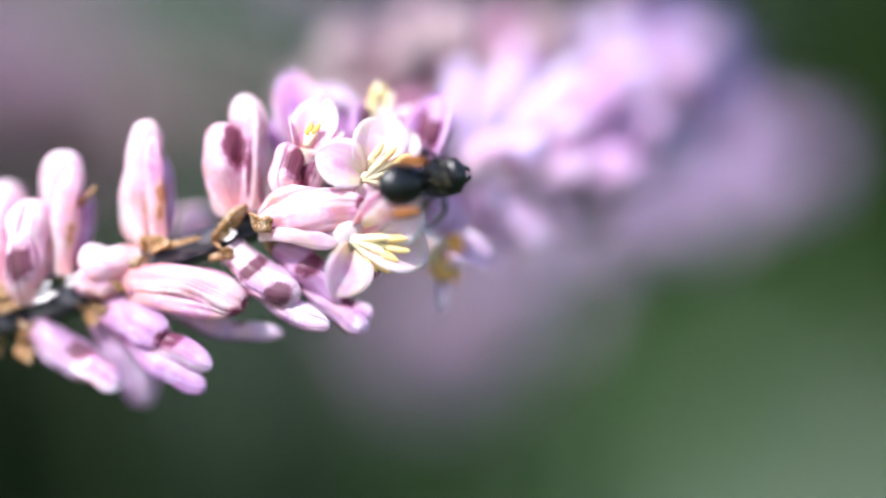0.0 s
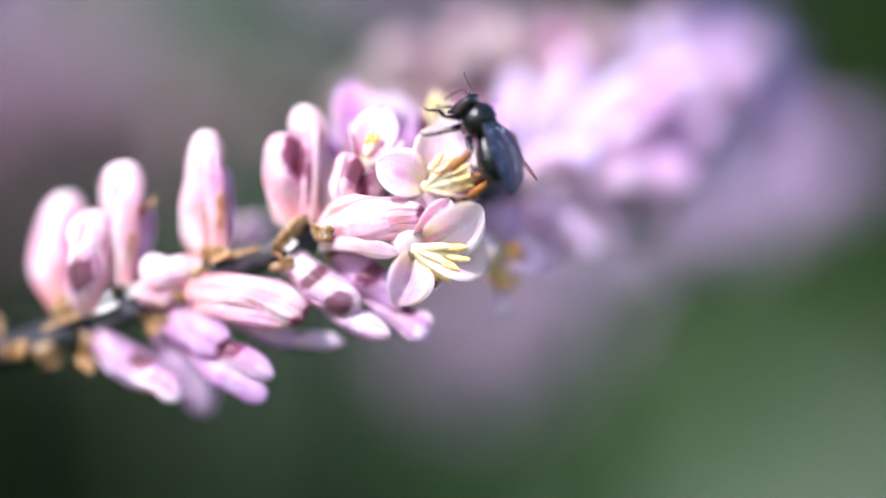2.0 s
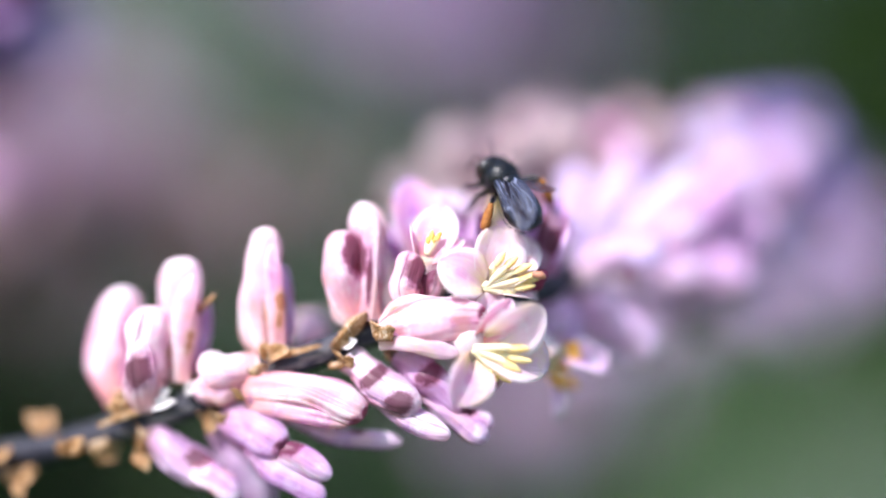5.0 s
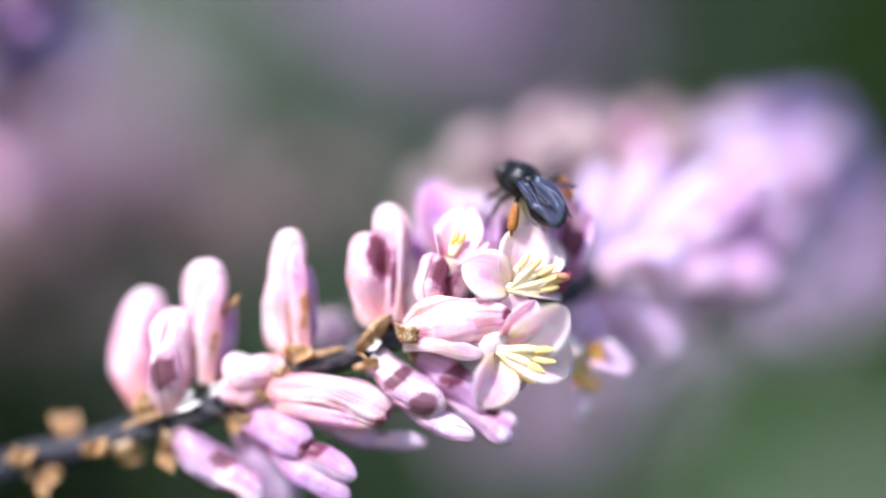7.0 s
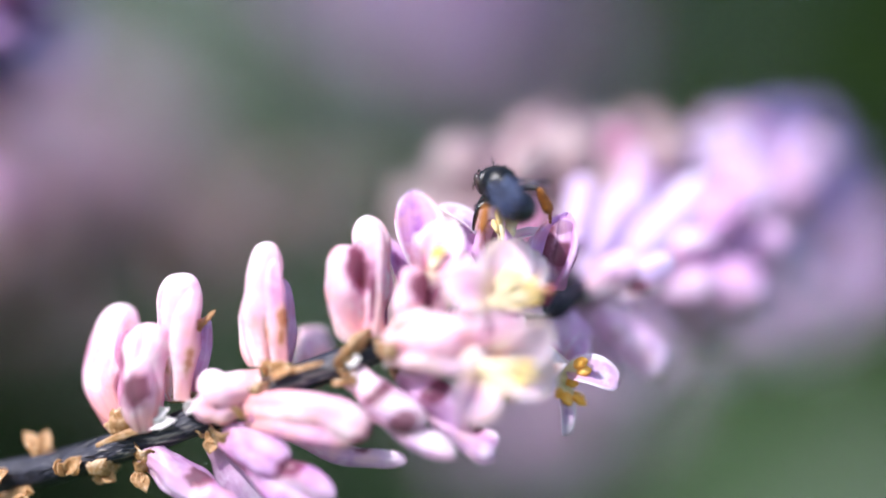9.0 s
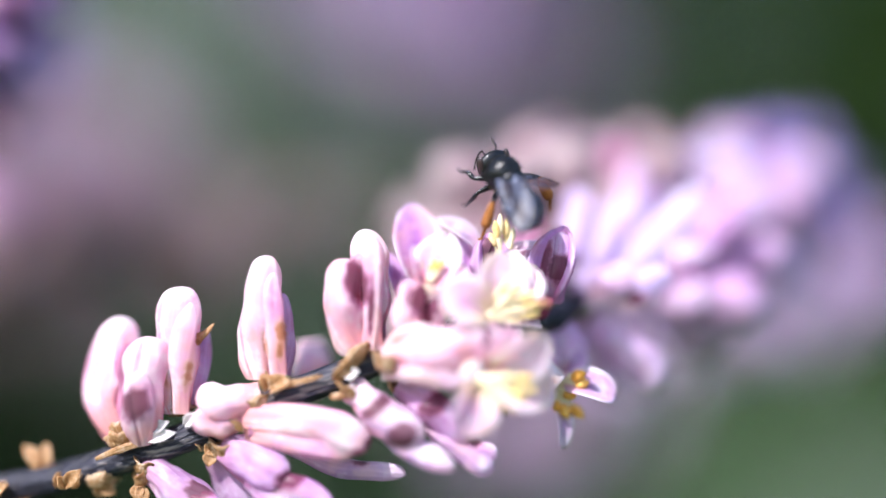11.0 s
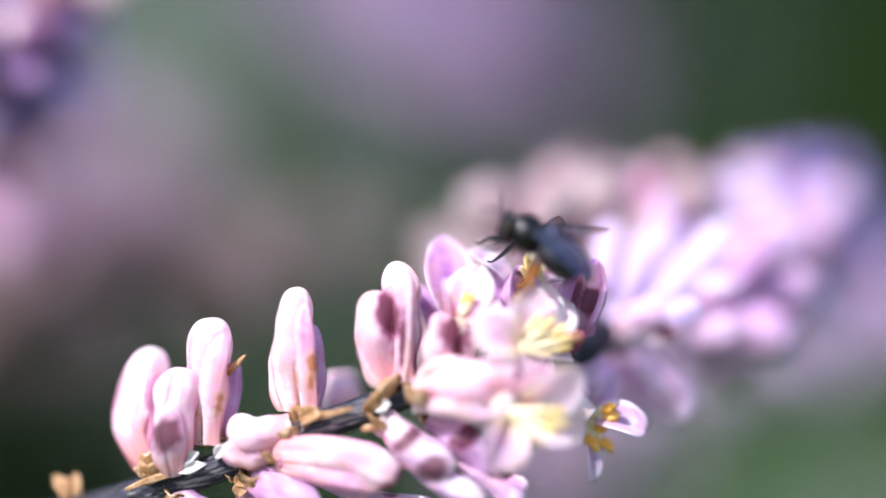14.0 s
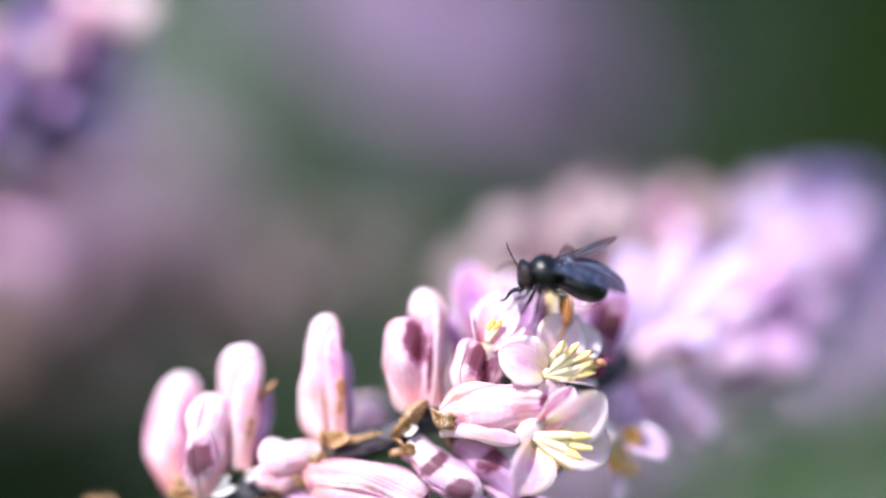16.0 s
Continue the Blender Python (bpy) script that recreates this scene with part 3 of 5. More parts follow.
petal(flower_b, (3.37, -1.87, -2.10), (1.00, -2.59, -0.79), 2.52, PALE, (0.2, -0.9, 0.2), 0.30, 0.08, 31, 0.55)
petal(flower_b, (3.43, -1.58, -1.89), (4.46, -1.08, 1.07), 2.88, CREAM, (0.3, -0.8, 0), 0.20, 0.10, 32, 0.55)
petal(flower_b, (3.60, -1.15, -2.05), (6.16, -0.36, 0.27), 2.70, CREAM, (0, -0.7, 0.3), 0.20, 0.10, 33, 0.55)
petal(flower_b, (3.59, -1.30, -2.20), (6.18, 0.00, -2.61), 2.22, CREAM, (0, -0.6, 0.7), 0.20, 0.10, 34, 0.55)
petal(flower_b, (3.29, -1.44, -2.28), (2.54, -1.73, -3.52), 1.80, PINK, (0.3, -0.7, 0.3), 0.20, 0.10, 35, 0.55)
stamen(flower_b, (3.37, -1.73, -2.10), (4.47, -2.45, -0.26), 0.39, 36)
stamen(flower_b, (3.37, -1.73, -2.10), (5.18, -2.27, -0.41), 0.39, 37)
stamen(flower_b, (3.37, -1.73, -2.10), (5.93, -2.09, -0.85), 0.39, 38)
stamen(flower_b, (3.37, -1.73, -2.10), (6.38, -1.91, -1.30), 0.39, 39)
stamen(flower_b, (3.37, -1.73, -2.10), (6.09, -1.73, -1.98), 0.39, 40)
stamen(flower_b, (3.37, -1.73, -2.10), (5.06, -1.55, -2.34), 0.39, 41)
stamen(flower_b, (3.37, -1.73, -2.10), (6.50, -1.37, -1.51), 0.39, 42)
part("stigma", tube([mm(5.92, -2.30, -1.38), mm(6.35, -2.38, -1.44), mm(6.59, -2.38, -1.59)], [0.00015, 0.00024, 0.00008], 10, 3, 0.1, 4), STIGMA, flower_b)
flower_c = part("flower", tube([mm(0.48, -0.36, -4.01), mm(1.72, -0.88, -4.62), mm(2.97, -2.59, -5.20)], [0.00054, 0.00081, 0.00096], 12, 3, 0.06), PALE, spike)
petal(flower_c, (3.55, -2.42, -4.73), (6.48, -3.00, -3.12), 2.82, CREAM, (0.1, -0.8, -0.4), 0.25, 0.12, 46, 0.55)
petal(flower_c, (3.06, -2.28, -4.82), (4.81, -2.71, -2.67), 1.74, PINK, (0.3, -0.8, -0.1), 0.30, 0.10, 47, 0.55)
petal(flower_c, (3.18, -2.14, -5.12), (6.78, -1.85, -6.32), 2.88, CREAM, (0, -0.8, 0.3), 0.20, 0.10, 48, 0.55)
petal(flower_c, (2.88, -2.28, -5.57), (1.92, -3.29, -8.20), 2.52, PALE, (0.5, -0.8, 0.2), 0.25, 0.10, 49, 0.55)
petal(flower_c, (3.13, -1.85, -5.59), (4.07, -1.85, -7.42), 1.62, LILAC, (0.2, -0.8, 0.3), 0.20, 0.10, 50, 0.55)
petal(flower_c, (2.98, -1.99, -5.04), (4.17, -1.27, -2.34), 2.10, CREAM, (0.2, -0.9, -0.1), 0.20, 0.10, 51, 0.55)
stamen(flower_c, (2.87, -2.57, -5.25), (5.72, -3.14, -5.22), 0.42, 52)
stamen(flower_c, (2.87, -2.57, -5.25), (5.87, -3.00, -5.88), 0.42, 53)
stamen(flower_c, (2.87, -2.57, -5.25), (5.29, -2.86, -6.41), 0.42, 54)
stamen(flower_c, (2.87, -2.57, -5.25), (4.81, -2.71, -7.00), 0.42, 55)
stamen(flower_c, (2.87, -2.57, -5.25), (4.13, -2.57, -6.95), 0.42, 56)
stamen(flower_c, (2.87, -2.57, -5.25), (4.72, -2.42, -5.26), 0.42, 57)
flower_d = part("flower", tube([mm(4.71, 0.80, -3.59), mm(5.84, 0.80, -4.73), mm(6.98, 0.80, -5.86)], [0.00050, 0.00076, 0.00090], 12, 3, 0.06), PALE, spike)
petal(flower_d, (7.50, 1.60, -5.71), (10.20, 1.20, -6.49), 1.72, LILAC, (0, -0.8, 0.5), 0.30, 0.12, 58, 0.30)
petal(flower_d, (7.43, 2.40, -5.30), (8.52, 2.60, -4.00), 1.19, LILAC, (0.2, -0.8, -0.2), 0.30, 0.12, 59, 0.30)
petal(flower_d, (7.16, 2.00, -6.77), (7.37, 1.60, -9.18), 0.89, LILAC, (0.5, -0.8, 0.2), 0.30, 0.12, 60, 0.30)
petal(flower_d, (6.97, 2.20, -5.59), (6.24, 2.40, -4.22), 1.07, LILAC, (0.3, -0.8, 0.1), 0.30, 0.12, 61, 0.30)
stamen(flower_d, (6.96, 2.20, -5.93), (8.50, 0.60, -5.16), 0.54, 61, ORANGE_ANTHER)
stamen(flower_d, (6.96, 2.20, -5.93), (8.70, 0.80, -5.71), 0.54, 62, ORANGE_ANTHER)
stamen(flower_d, (6.96, 2.20, -5.93), (7.99, 1.00, -6.47), 0.54, 63, ORANGE_ANTHER)
stamen(flower_d, (6.96, 2.20, -5.93), (7.63, 1.20, -7.54), 0.54, 64, ORANGE_ANTHER)
stamen(flower_d, (6.96, 2.20, -5.93), (7.16, 1.40, -7.25), 0.54, 65, ORANGE_ANTHER)
stamen(flower_d, (6.96, 2.20, -5.93), (8.48, 1.60, -7.57), 0.54, 66, ORANGE_ANTHER)
petal(spike, (-20.20, 2.61, -10.24), (-21.28, 3.02, -8.98), 0.72, PAPER, (0.1, -0.8, 0.3), 0.30, 0.10, 86, 1.20)
petal(spike, (-20.20, 2.61, -10.24), (-20.02, 2.86, -8.82), 0.72, PAPER, (0.1, -0.8, 0.3), 0.30, 0.10, 87, 1.20)
husk(spike, mm(-20.20, 2.61, -10.06), 0.0007, random.Random(425), PAPER)
petal(spike, (-18.69, 0.76, -11.02), (-19.04, 0.13, -10.36), 0.72, PAPER, (0.1, -0.8, 0.3), 0.30, 0.10, 88, 1.20)
petal(spike, (-18.69, 0.76, -11.02), (-17.76, -0.03, -9.98), 0.72, PAPER, (0.1, -0.8, 0.3), 0.30, 0.10, 89, 1.20)
husk(spike, mm(-18.69, 0.76, -10.83), 0.0007, random.Random(465), PAPER)
petal(spike, (-22.89, 1.42, -11.56), (-22.84, 0.84, -10.48), 0.72, PAPER, (0.1, -0.8, 0.3), 0.30, 0.10, 90, 1.20)
petal(spike, (-22.89, 1.42, -11.56), (-21.66, 0.69, -10.83), 0.72, PAPER, (0.1, -0.8, 0.3), 0.30, 0.10, 91, 1.20)
husk(spike, mm(-22.89, 1.42, -11.38), 0.0007, random.Random(330), PAPER)
petal(spike, (-21.67, 1.41, -12.66), (-20.47, 0.77, -12.35), 0.72, PAPER, (0.1, -0.8, 0.3), 0.30, 0.10, 92, 1.20)
petal(spike, (-21.67, 1.41, -12.66), (-21.15, 0.86, -13.38), 0.72, PAPER, (0.1, -0.8, 0.3), 0.30, 0.10, 93, 1.20)
husk(spike, mm(-21.67, 1.41, -12.47), 0.0007, random.Random(370), PAPER)
petal(spike, (-16.99, 1.60, -11.10), (-16.15, 1.42, -11.44), 0.72, PAPER, (0.1, -0.8, 0.3), 0.30, 0.10, 94, 1.20)
petal(spike, (-16.99, 1.60, -11.10), (-17.08, 1.53, -11.63), 0.72, PAPER, (0.1, -0.8, 0.3), 0.30, 0.10, 95, 1.20)
husk(spike, mm(-16.99, 1.60, -10.91), 0.0007, random.Random(525), PAPER)
petal(spike, (-15.74, 0.60, -8.86), (-16.09, 0.11, -8.26), 0.72, PAPER, (0.1, -0.8, 0.3), 0.30, 0.10, 96, 1.20)
petal(spike, (-15.74, 0.60, -8.86), (-14.93, -0.04, -8.43), 0.72, PAPER, (0.1, -0.8, 0.3), 0.30, 0.10, 97, 1.20)
husk(spike, mm(-15.74, 0.60, -8.68), 0.0007, random.Random(562), PAPER)
petal(spike, (-11.01, 0.35, -9.06), (-11.34, 0.09, -9.21), 0.72, PAPER, (0.1, -0.8, 0.3), 0.30, 0.10, 98, 1.20)
petal(spike, (-11.01, 0.35, -9.06), (-11.16, 0.06, -9.93), 0.72, PAPER, (0.1, -0.8, 0.3), 0.30, 0.10, 99, 1.20)
husk(spike, mm(-11.01, 0.35, -8.88), 0.0007, random.Random(718), PAPER)
petal(spike, (-14.91, 0.71, -10.83), (-14.92, 0.30, -11.70), 0.72, PAPER, (0.1, -0.8, 0.3), 0.30, 0.10, 100, 1.20)
petal(spike, (-14.91, 0.71, -10.83), (-14.43, 0.24, -11.94), 0.72, PAPER, (0.1, -0.8, 0.3), 0.30, 0.10, 101, 1.20)
husk(spike, mm(-14.91, 0.71, -10.65), 0.0007, random.Random(590), PAPER)
husk(spike, mm(-3.94, -0.65, -4.63), 0.0006, random.Random(52), PAPER)
part("bract", tube([mm(-4.47, -0.72, -5.28), mm(-3.98, -1.08, -4.73), mm(-3.33, -1.15, -3.95), mm(-2.74, -0.94, -3.48)], [0.00022, 0.00034, 0.00040, 0.00012], 14, 3, 0.35, 5), HUSK, spike, "curled tan bract")
petal(spike, (-7.83, -0.48, -5.94), (-6.78, -1.05, -5.38), 0.90, PAPER, (0.2, -0.8, 0.5), 0.50, 0.10, 102, 0.50)
petal(spike, (-8.04, -0.46, -5.88), (-8.32, -0.78, -5.09), 0.90, PAPER, (0.2, -0.8, 0.5), 0.50, 0.10, 103, 0.50)
petal(spike, (-14.55, 0.23, -8.63), (-12.76, -0.43, -8.10), 0.62, PALE_BRACT, (0.1, -0.8, 0.3), 0.4, 0.05, 90, 1.1)
petal(spike, (-14.24, 0.20, -8.14), (-13.13, -0.39, -7.51), 0.62, PALE_BRACT, (0.1, -0.8, 0.3), 0.4, 0.05, 91, 1.1)
petal(spike, (-3.99, -0.86, -5.27), (-3.21, -1.30, -4.87), 0.62, PALE_BRACT, (0.1, -0.8, 0.3), 0.4, 0.05, 92, 1.1)
petal(spike, (-12.35, -0.04, -7.76), (-11.62, -0.58, -7.07), 0.62, PALE_BRACT, (0.1, -0.8, 0.3), 0.4, 0.05, 93, 1.1)


# buds and petals round the front of the stem
here = lobed_bud(spike, [(-15.75, 1.67, -8.26), (-15.90, 1.69, -5.85), (-15.44, 1.63, -3.43)], 1.49, CORE, 0, True)
marks = ((-14.79, -6.54, 0.67, 0.87, 20, 0),)
lobe(here, [(-15.73, 1.57, -8.46), (-16.82, 2.01, -5.86), (-15.59, 2.25, -2.23)], 2.59, BLUSH, 0.8, 0.6, 0.34, marks=marks)
lobe(here, [(-14.47, 0.30, -8.47), (-14.21, -0.13, -5.77), (-14.33, -0.32, -3.09)], 2.33, BLUSH, 0.8, 0.55, 0.36, marks=marks)
lobe(here, [(-14.57, 0.11, -8.70), (-14.62, -0.78, -6.77), (-14.52, -1.09, -4.84)], 1.60, PINK, 0.5, 0.75, 0.4, marks=marks)
here = lobed_bud(spike, [(-12.75, 1.08, -7.08), (-12.66, 1.07, -4.92), (-12.41, 1.03, -1.91)], 1.25, CORE, 5, True)
marks = ((-12.10, -5.01, 0.32, 1.12, 12, 1),(-13.44, -5.16, 0.29, 0.98, -15, 1),)
lobe(here, [(-12.82, 0.89, -7.16), (-12.84, 0.59, -4.30), (-12.17, 0.20, -0.56)], 2.23, BLUSH, 0.75, 0.62, 0.3, marks=marks)
lobe(here, [(-12.55, 0.15, -7.12), (-12.43, -0.36, -4.27), (-11.92, -0.63, -1.36)], 1.27, PINK, 0.5, 0.8, 0.45, marks=marks)
lobe(here, [(-12.11, 0.99, -6.71), (-11.74, 0.95, -4.91), (-11.27, 0.98, -2.87)], 1.01, MAUVE, 0.7, 0.8, 0.5, marks=marks)
lobe(here, [(-13.30, 0.45, -6.69), (-13.31, 0.05, -4.88), (-13.36, -0.04, -2.65)], 0.72, PINK, 0.6, 0.9, 0.6, marks=marks)
here = lobed_bud(spike, [(-8.04, 0.47, -5.25), (-8.17, 0.48, -2.50), (-7.89, 0.45, -0.11)], 1.19, CORE, 11, True)
marks = ((-7.29, -2.92, 0.42, 0.87, -8, 1),(-7.35, -3.90, 0.35, 0.70, 0, 1),(-8.10, -3.66, 0.19, 0.98, -10, 1),)
lobe(here, [(-8.39, 0.31, -5.34), (-8.49, 0.02, -2.35), (-7.81, -0.26, 1.04)], 1.90, BLUSH, 0.75, 0.8, 0.34, marks=marks)
lobe(here, [(-7.45, -0.31, -5.16), (-7.66, -0.58, -2.49), (-7.66, -0.58, 0.18)], 1.06, PINK, 0.6, 0.9, 0.5, marks=marks)
lobe(here, [(-7.25, 0.16, -5.12), (-7.07, 0.24, -3.39), (-7.25, 0.26, -0.89)], 1.01, MAUVE, 0.75, 0.9, 0.5, marks=marks)
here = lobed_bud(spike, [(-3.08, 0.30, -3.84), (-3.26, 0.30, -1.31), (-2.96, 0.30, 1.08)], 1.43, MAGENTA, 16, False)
marks = ((-3.34, -0.35, 0.54, 1.12, -8, 0),(-3.22, -1.14, 0.32, 0.42, 0, 1),(-2.59, -1.59, 0.16, 1.26, 4, 0),)
lobe(here, [(-2.78, 0.30, -3.84), (-2.72, 0.20, -1.01), (-2.83, 0.00, 2.42)], 1.91, BLUSH, 0.75, 0.75, 0.3, marks=marks)
lobe(here, [(-3.47, -0.40, -3.91), (-4.16, -0.80, -1.59), (-3.57, -0.70, 0.83)], 1.94, BLUSH, 0.75, 0.7, 0.4, marks=marks)
lobe(here, [(-2.57, -0.60, -3.82), (-2.50, -0.90, -1.30), (-2.56, -0.80, 2.01)], 1.22, PINK, 0.5, 0.9, 0.5, marks=marks)
lobe(here, [(-2.13, 0.40, -3.84), (-2.28, 0.40, -1.60), (-2.19, 0.30, 0.60)], 0.90, MAUVE, 0.75, 0.9, 0.5, marks=marks)
here = lobed_bud(spike, [(-8.64, -0.26, -6.65), (-9.84, -0.10, -6.66), (-11.05, 0.06, -6.81)], 1.18, CORE, 22, True)
lobe(here, [(-8.48, -0.08, -6.30), (-9.96, -0.38, -6.41), (-11.71, -0.66, -6.33)], 1.89, BLUSH, 0.8, 0.8, 0.4)
lobe(here, [(-9.20, 0.02, -7.50), (-10.55, -0.41, -7.59), (-11.97, -0.72, -7.45)], 1.50, PINK, 0.7, 0.7, 0.4)
here = lobed_bud(spike, [(-8.92, -0.42, -7.83), (-6.23, -0.77, -8.10), (-3.56, -0.80, -8.69)], 1.33, CORE, 25, True)
marks = ((-3.16, -9.34, 0.48, 0.48, 0, 0),(-2.69, -8.66, 0.26, 0.36, 0, 0),)
lobe(here, [(-9.18, -0.19, -7.48), (-6.04, -1.40, -7.41), (-2.65, -1.60, -8.58)], 1.99, BLUSH, 0.75, 0.6, 0.34, marks=marks)
lobe(here, [(-9.09, -0.20, -8.14), (-6.19, -1.27, -8.60), (-3.53, -1.50, -9.17)], 1.22, PINK, 0.7, 0.7, 0.4, marks=marks)
lobe(here, [(-7.50, 0.40, -8.65), (-4.20, 0.00, -9.93), (-0.86, -0.30, -10.33)], 1.06, LILAC, 0.7, 0.8, 0.4, marks=marks)
# two hanging buds: darker mauve tepals hold the shade of the buds above
here = lobed_bud(spike, [(-14.44, 0.90, -10.07), (-12.61, 0.66, -11.49), (-11.09, 0.46, -12.51)], 1.25, CORE, 30, True)
marks = ((-11.50, -10.96, 0.54, 0.84, 70, 0),)
lobe(here, [(-14.56, 0.91, -9.95), (-12.86, 0.29, -11.00), (-10.35, -0.33, -12.52)], 2.00, MAUVE, 0.75, 0.75, 0.34, marks=marks)
lobe(here, [(-12.53, 0.05, -11.43), (-11.14, -0.43, -12.13), (-9.36, -0.76, -13.07)], 1.55, LILAC, 0.7, 0.8, 0.4, marks=marks)
here = lobed_bud(spike, [(-10.18, 0.34, -9.22), (-8.67, 0.15, -10.54), (-7.47, -0.01, -11.42)], 1.49, CORE, 34, True)
marks = ((-6.74, -10.38, 0.48, 0.77, 60, 0),)
lobe(here, [(-10.29, 0.26, -8.94), (-8.76, -0.54, -9.60), (-7.03, -1.07, -10.68)], 2.05, MAUVE, 0.7, 0.75, 0.34, marks=marks)
lobe(here, [(-8.62, -0.46, -10.34), (-6.79, -1.10, -10.88), (-4.54, -1.40, -12.00)], 1.22, LILAC, 0.6, 0.9, 0.25, marks=marks)
lobe(here, [(-8.93, -0.32, -10.50), (-7.41, -0.82, -11.79), (-4.96, -1.20, -13.26)], 1.39, MAUVE, 0.6, 0.9, 0.25, marks=marks)
lobe(here, [(-10.79, 1.02, -9.57), (-9.54, 1.46, -11.86), (-8.16, 1.88, -14.19)], 1.97, MAUVE, 0.7, 0.7, 0.3, marks=marks)
here = lobed_bud(spike, [(-3.44, -0.90, -6.08), (-2.38, -0.90, -7.06), (-1.20, -0.90, -7.94)], 1.30, CORE, 40, True)
marks = ((-0.99, -8.07, 0.54, 0.70, 60, 0),(-2.33, -6.69, 0.32, 0.98, 50, 0),)
lobe(here, [(-3.69, -0.60, -5.86), (-2.22, -1.30, -6.95), (0.06, -1.70, -8.45)], 1.99, LILAC, 0.75, 0.7, 0.34, marks=marks)
lobe(here, [(-2.68, -0.80, -7.57), (-0.74, -1.40, -8.79), (1.64, -1.90, -9.90)], 1.27, LILAC, 0.7, 0.8, 0.3, marks=marks)
lobe(here, [(-3.32, -0.90, -6.61), (-2.06, -1.60, -7.75), (-0.44, -1.90, -8.76)], 1.10, PINK, 0.6, 0.8, 0.4, marks=marks)
here = lobed_bud(spike, [(-0.91, -0.40, -5.81), (0.42, -0.40, -6.79), (1.61, -0.40, -7.82)], 1.42, CORE, 45, True)
marks = ((0.64, -6.58, 0.48, 0.84, 50, 0),(2.79, -8.34, 0.42, 0.56, 50, 0),)
lobe(here, [(-1.10, -0.20, -5.64), (0.42, -0.70, -6.77), (2.35, -1.00, -8.82)], 2.06, MAUVE, 0.75, 0.7, 0.34, marks=marks)
lobe(here, [(-0.17, -0.60, -7.37), (1.61, -1.00, -8.67), (3.58, -1.30, -10.18)], 1.22, LILAC, 0.7, 0.8, 0.25, marks=marks)
lobe(here, [(1.46, -0.30, -8.13), (2.50, -0.60, -8.85), (3.83, -0.80, -9.43)], 0.89, LILAC, 0.7, 0.8, 0.25, marks=marks)
here = lobed_bud(spike, [(-1.53, -1.60, -4.58), (0.58, -1.60, -4.08), (2.34, -1.60, -4.23)], 1.61, CORE, 50, True, 'half-open pale pink flower bud')
marks = ((3.44, -3.46, 0.35, 0.42, 0, 0),)
lobe(here, [(-1.90, -1.20, -4.30), (0.44, -2.20, -3.77), (3.45, -2.40, -3.97)], 2.36, BLUSH, 0.65, 0.55, 0.34, marks=marks)
lobe(here, [(-1.95, -1.30, -4.83), (-0.28, -2.40, -5.08), (2.11, -2.60, -5.42)], 0.99, PALE, 0.6, 0.9, 0.5, marks=marks)
lobe(here, [(0.73, -2.20, -4.21), (1.76, -2.80, -3.67), (3.56, -2.80, -3.32)], 1.26, PINK, 0.5, 0.8, 0.4, marks=marks)
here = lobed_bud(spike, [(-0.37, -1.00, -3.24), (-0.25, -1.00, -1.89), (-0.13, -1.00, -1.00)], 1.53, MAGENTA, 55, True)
marks = ((0.06, -1.29, 0.74, 0.87, -10, 0),(0.29, -2.16, 0.26, 0.70, 6, 0),)
lobe(here, [(-0.25, -1.20, -3.30), (-0.68, -1.70, -1.88), (-0.13, -1.50, -0.29)], 1.71, PINK, 0.6, 0.7, 0.4, marks=marks)
lobe(here, [(0.22, -1.00, -3.07), (0.63, -1.20, -1.88), (0.81, -1.00, -0.59)], 1.05, PINK, 0.6, 0.9, 0.4, marks=marks)
flower_a = part("flower", tube([mm(0.12, 0.00, -3.68), mm(0.42, -0.50, -1.89), mm(0.63, -0.80, -0.41)], [0.0006, 0.0009, 0.0009], 12, 3, 0.06), PALE, spike)
petal(flower_a, (0.43, -1.00, -0.71), (1.40, -0.70, 2.19), 2.30, PALE, (-0.1, -0.9, 0.1), 0.22, 0.06, 260, 0.62)
petal(flower_a, (-0.07, -1.20, -0.71), (-0.37, -1.00, 1.30), 1.18, PINK, (0.6, -0.7, 0.1), 0.3, 0.1, 261, 0.55)
petal(flower_a, (0.64, -1.40, -0.85), (2.40, -1.30, 0.36), 1.35, PINK, (0, -0.6, 0.6), 0.3, 0.1, 262, 0.55)
stamen(flower_a, (0.43, -1.50, -0.35), (0.73, -1.70, 0.91), 0.27, 270, ORANGE_ANTHER)
stamen(flower_a, (0.43, -1.50, -0.35), (0.93, -1.70, 0.62), 0.27, 271, ORANGE_ANTHER)
stamen(flower_a, (0.43, -1.50, -0.35), (1.17, -1.70, 0.82), 0.27, 272, ORANGE_ANTHER)
stamen(flower_a, (0.43, -1.50, -0.35), (0.52, -1.70, 0.59), 0.27, 273, ORANGE_ANTHER)
lobe(flower_b, [(3.47, -0.80, -2.06), (3.58, -1.00, -1.00), (4.05, -1.10, 0.24)], 0.72, MAGENTA, 0.35, 0.7, 0.6, "sepal", "wine-red pointed sepal")
lobe(flower_b, [(5.45, -0.90, -2.18), (6.17, -1.20, -1.76), (6.73, -1.30, -1.23)], 0.83, MAGENTA, 0.35, 0.7, 0.6, "sepal", "wine-red pointed sepal")
lobe(flower_c, [(3.10, -2.20, -6.11), (3.45, -2.50, -6.76), (3.97, -2.60, -7.34)], 0.77, MAGENTA, 0.35, 0.7, 0.6, "sepal", "wine-red pointed sepal")
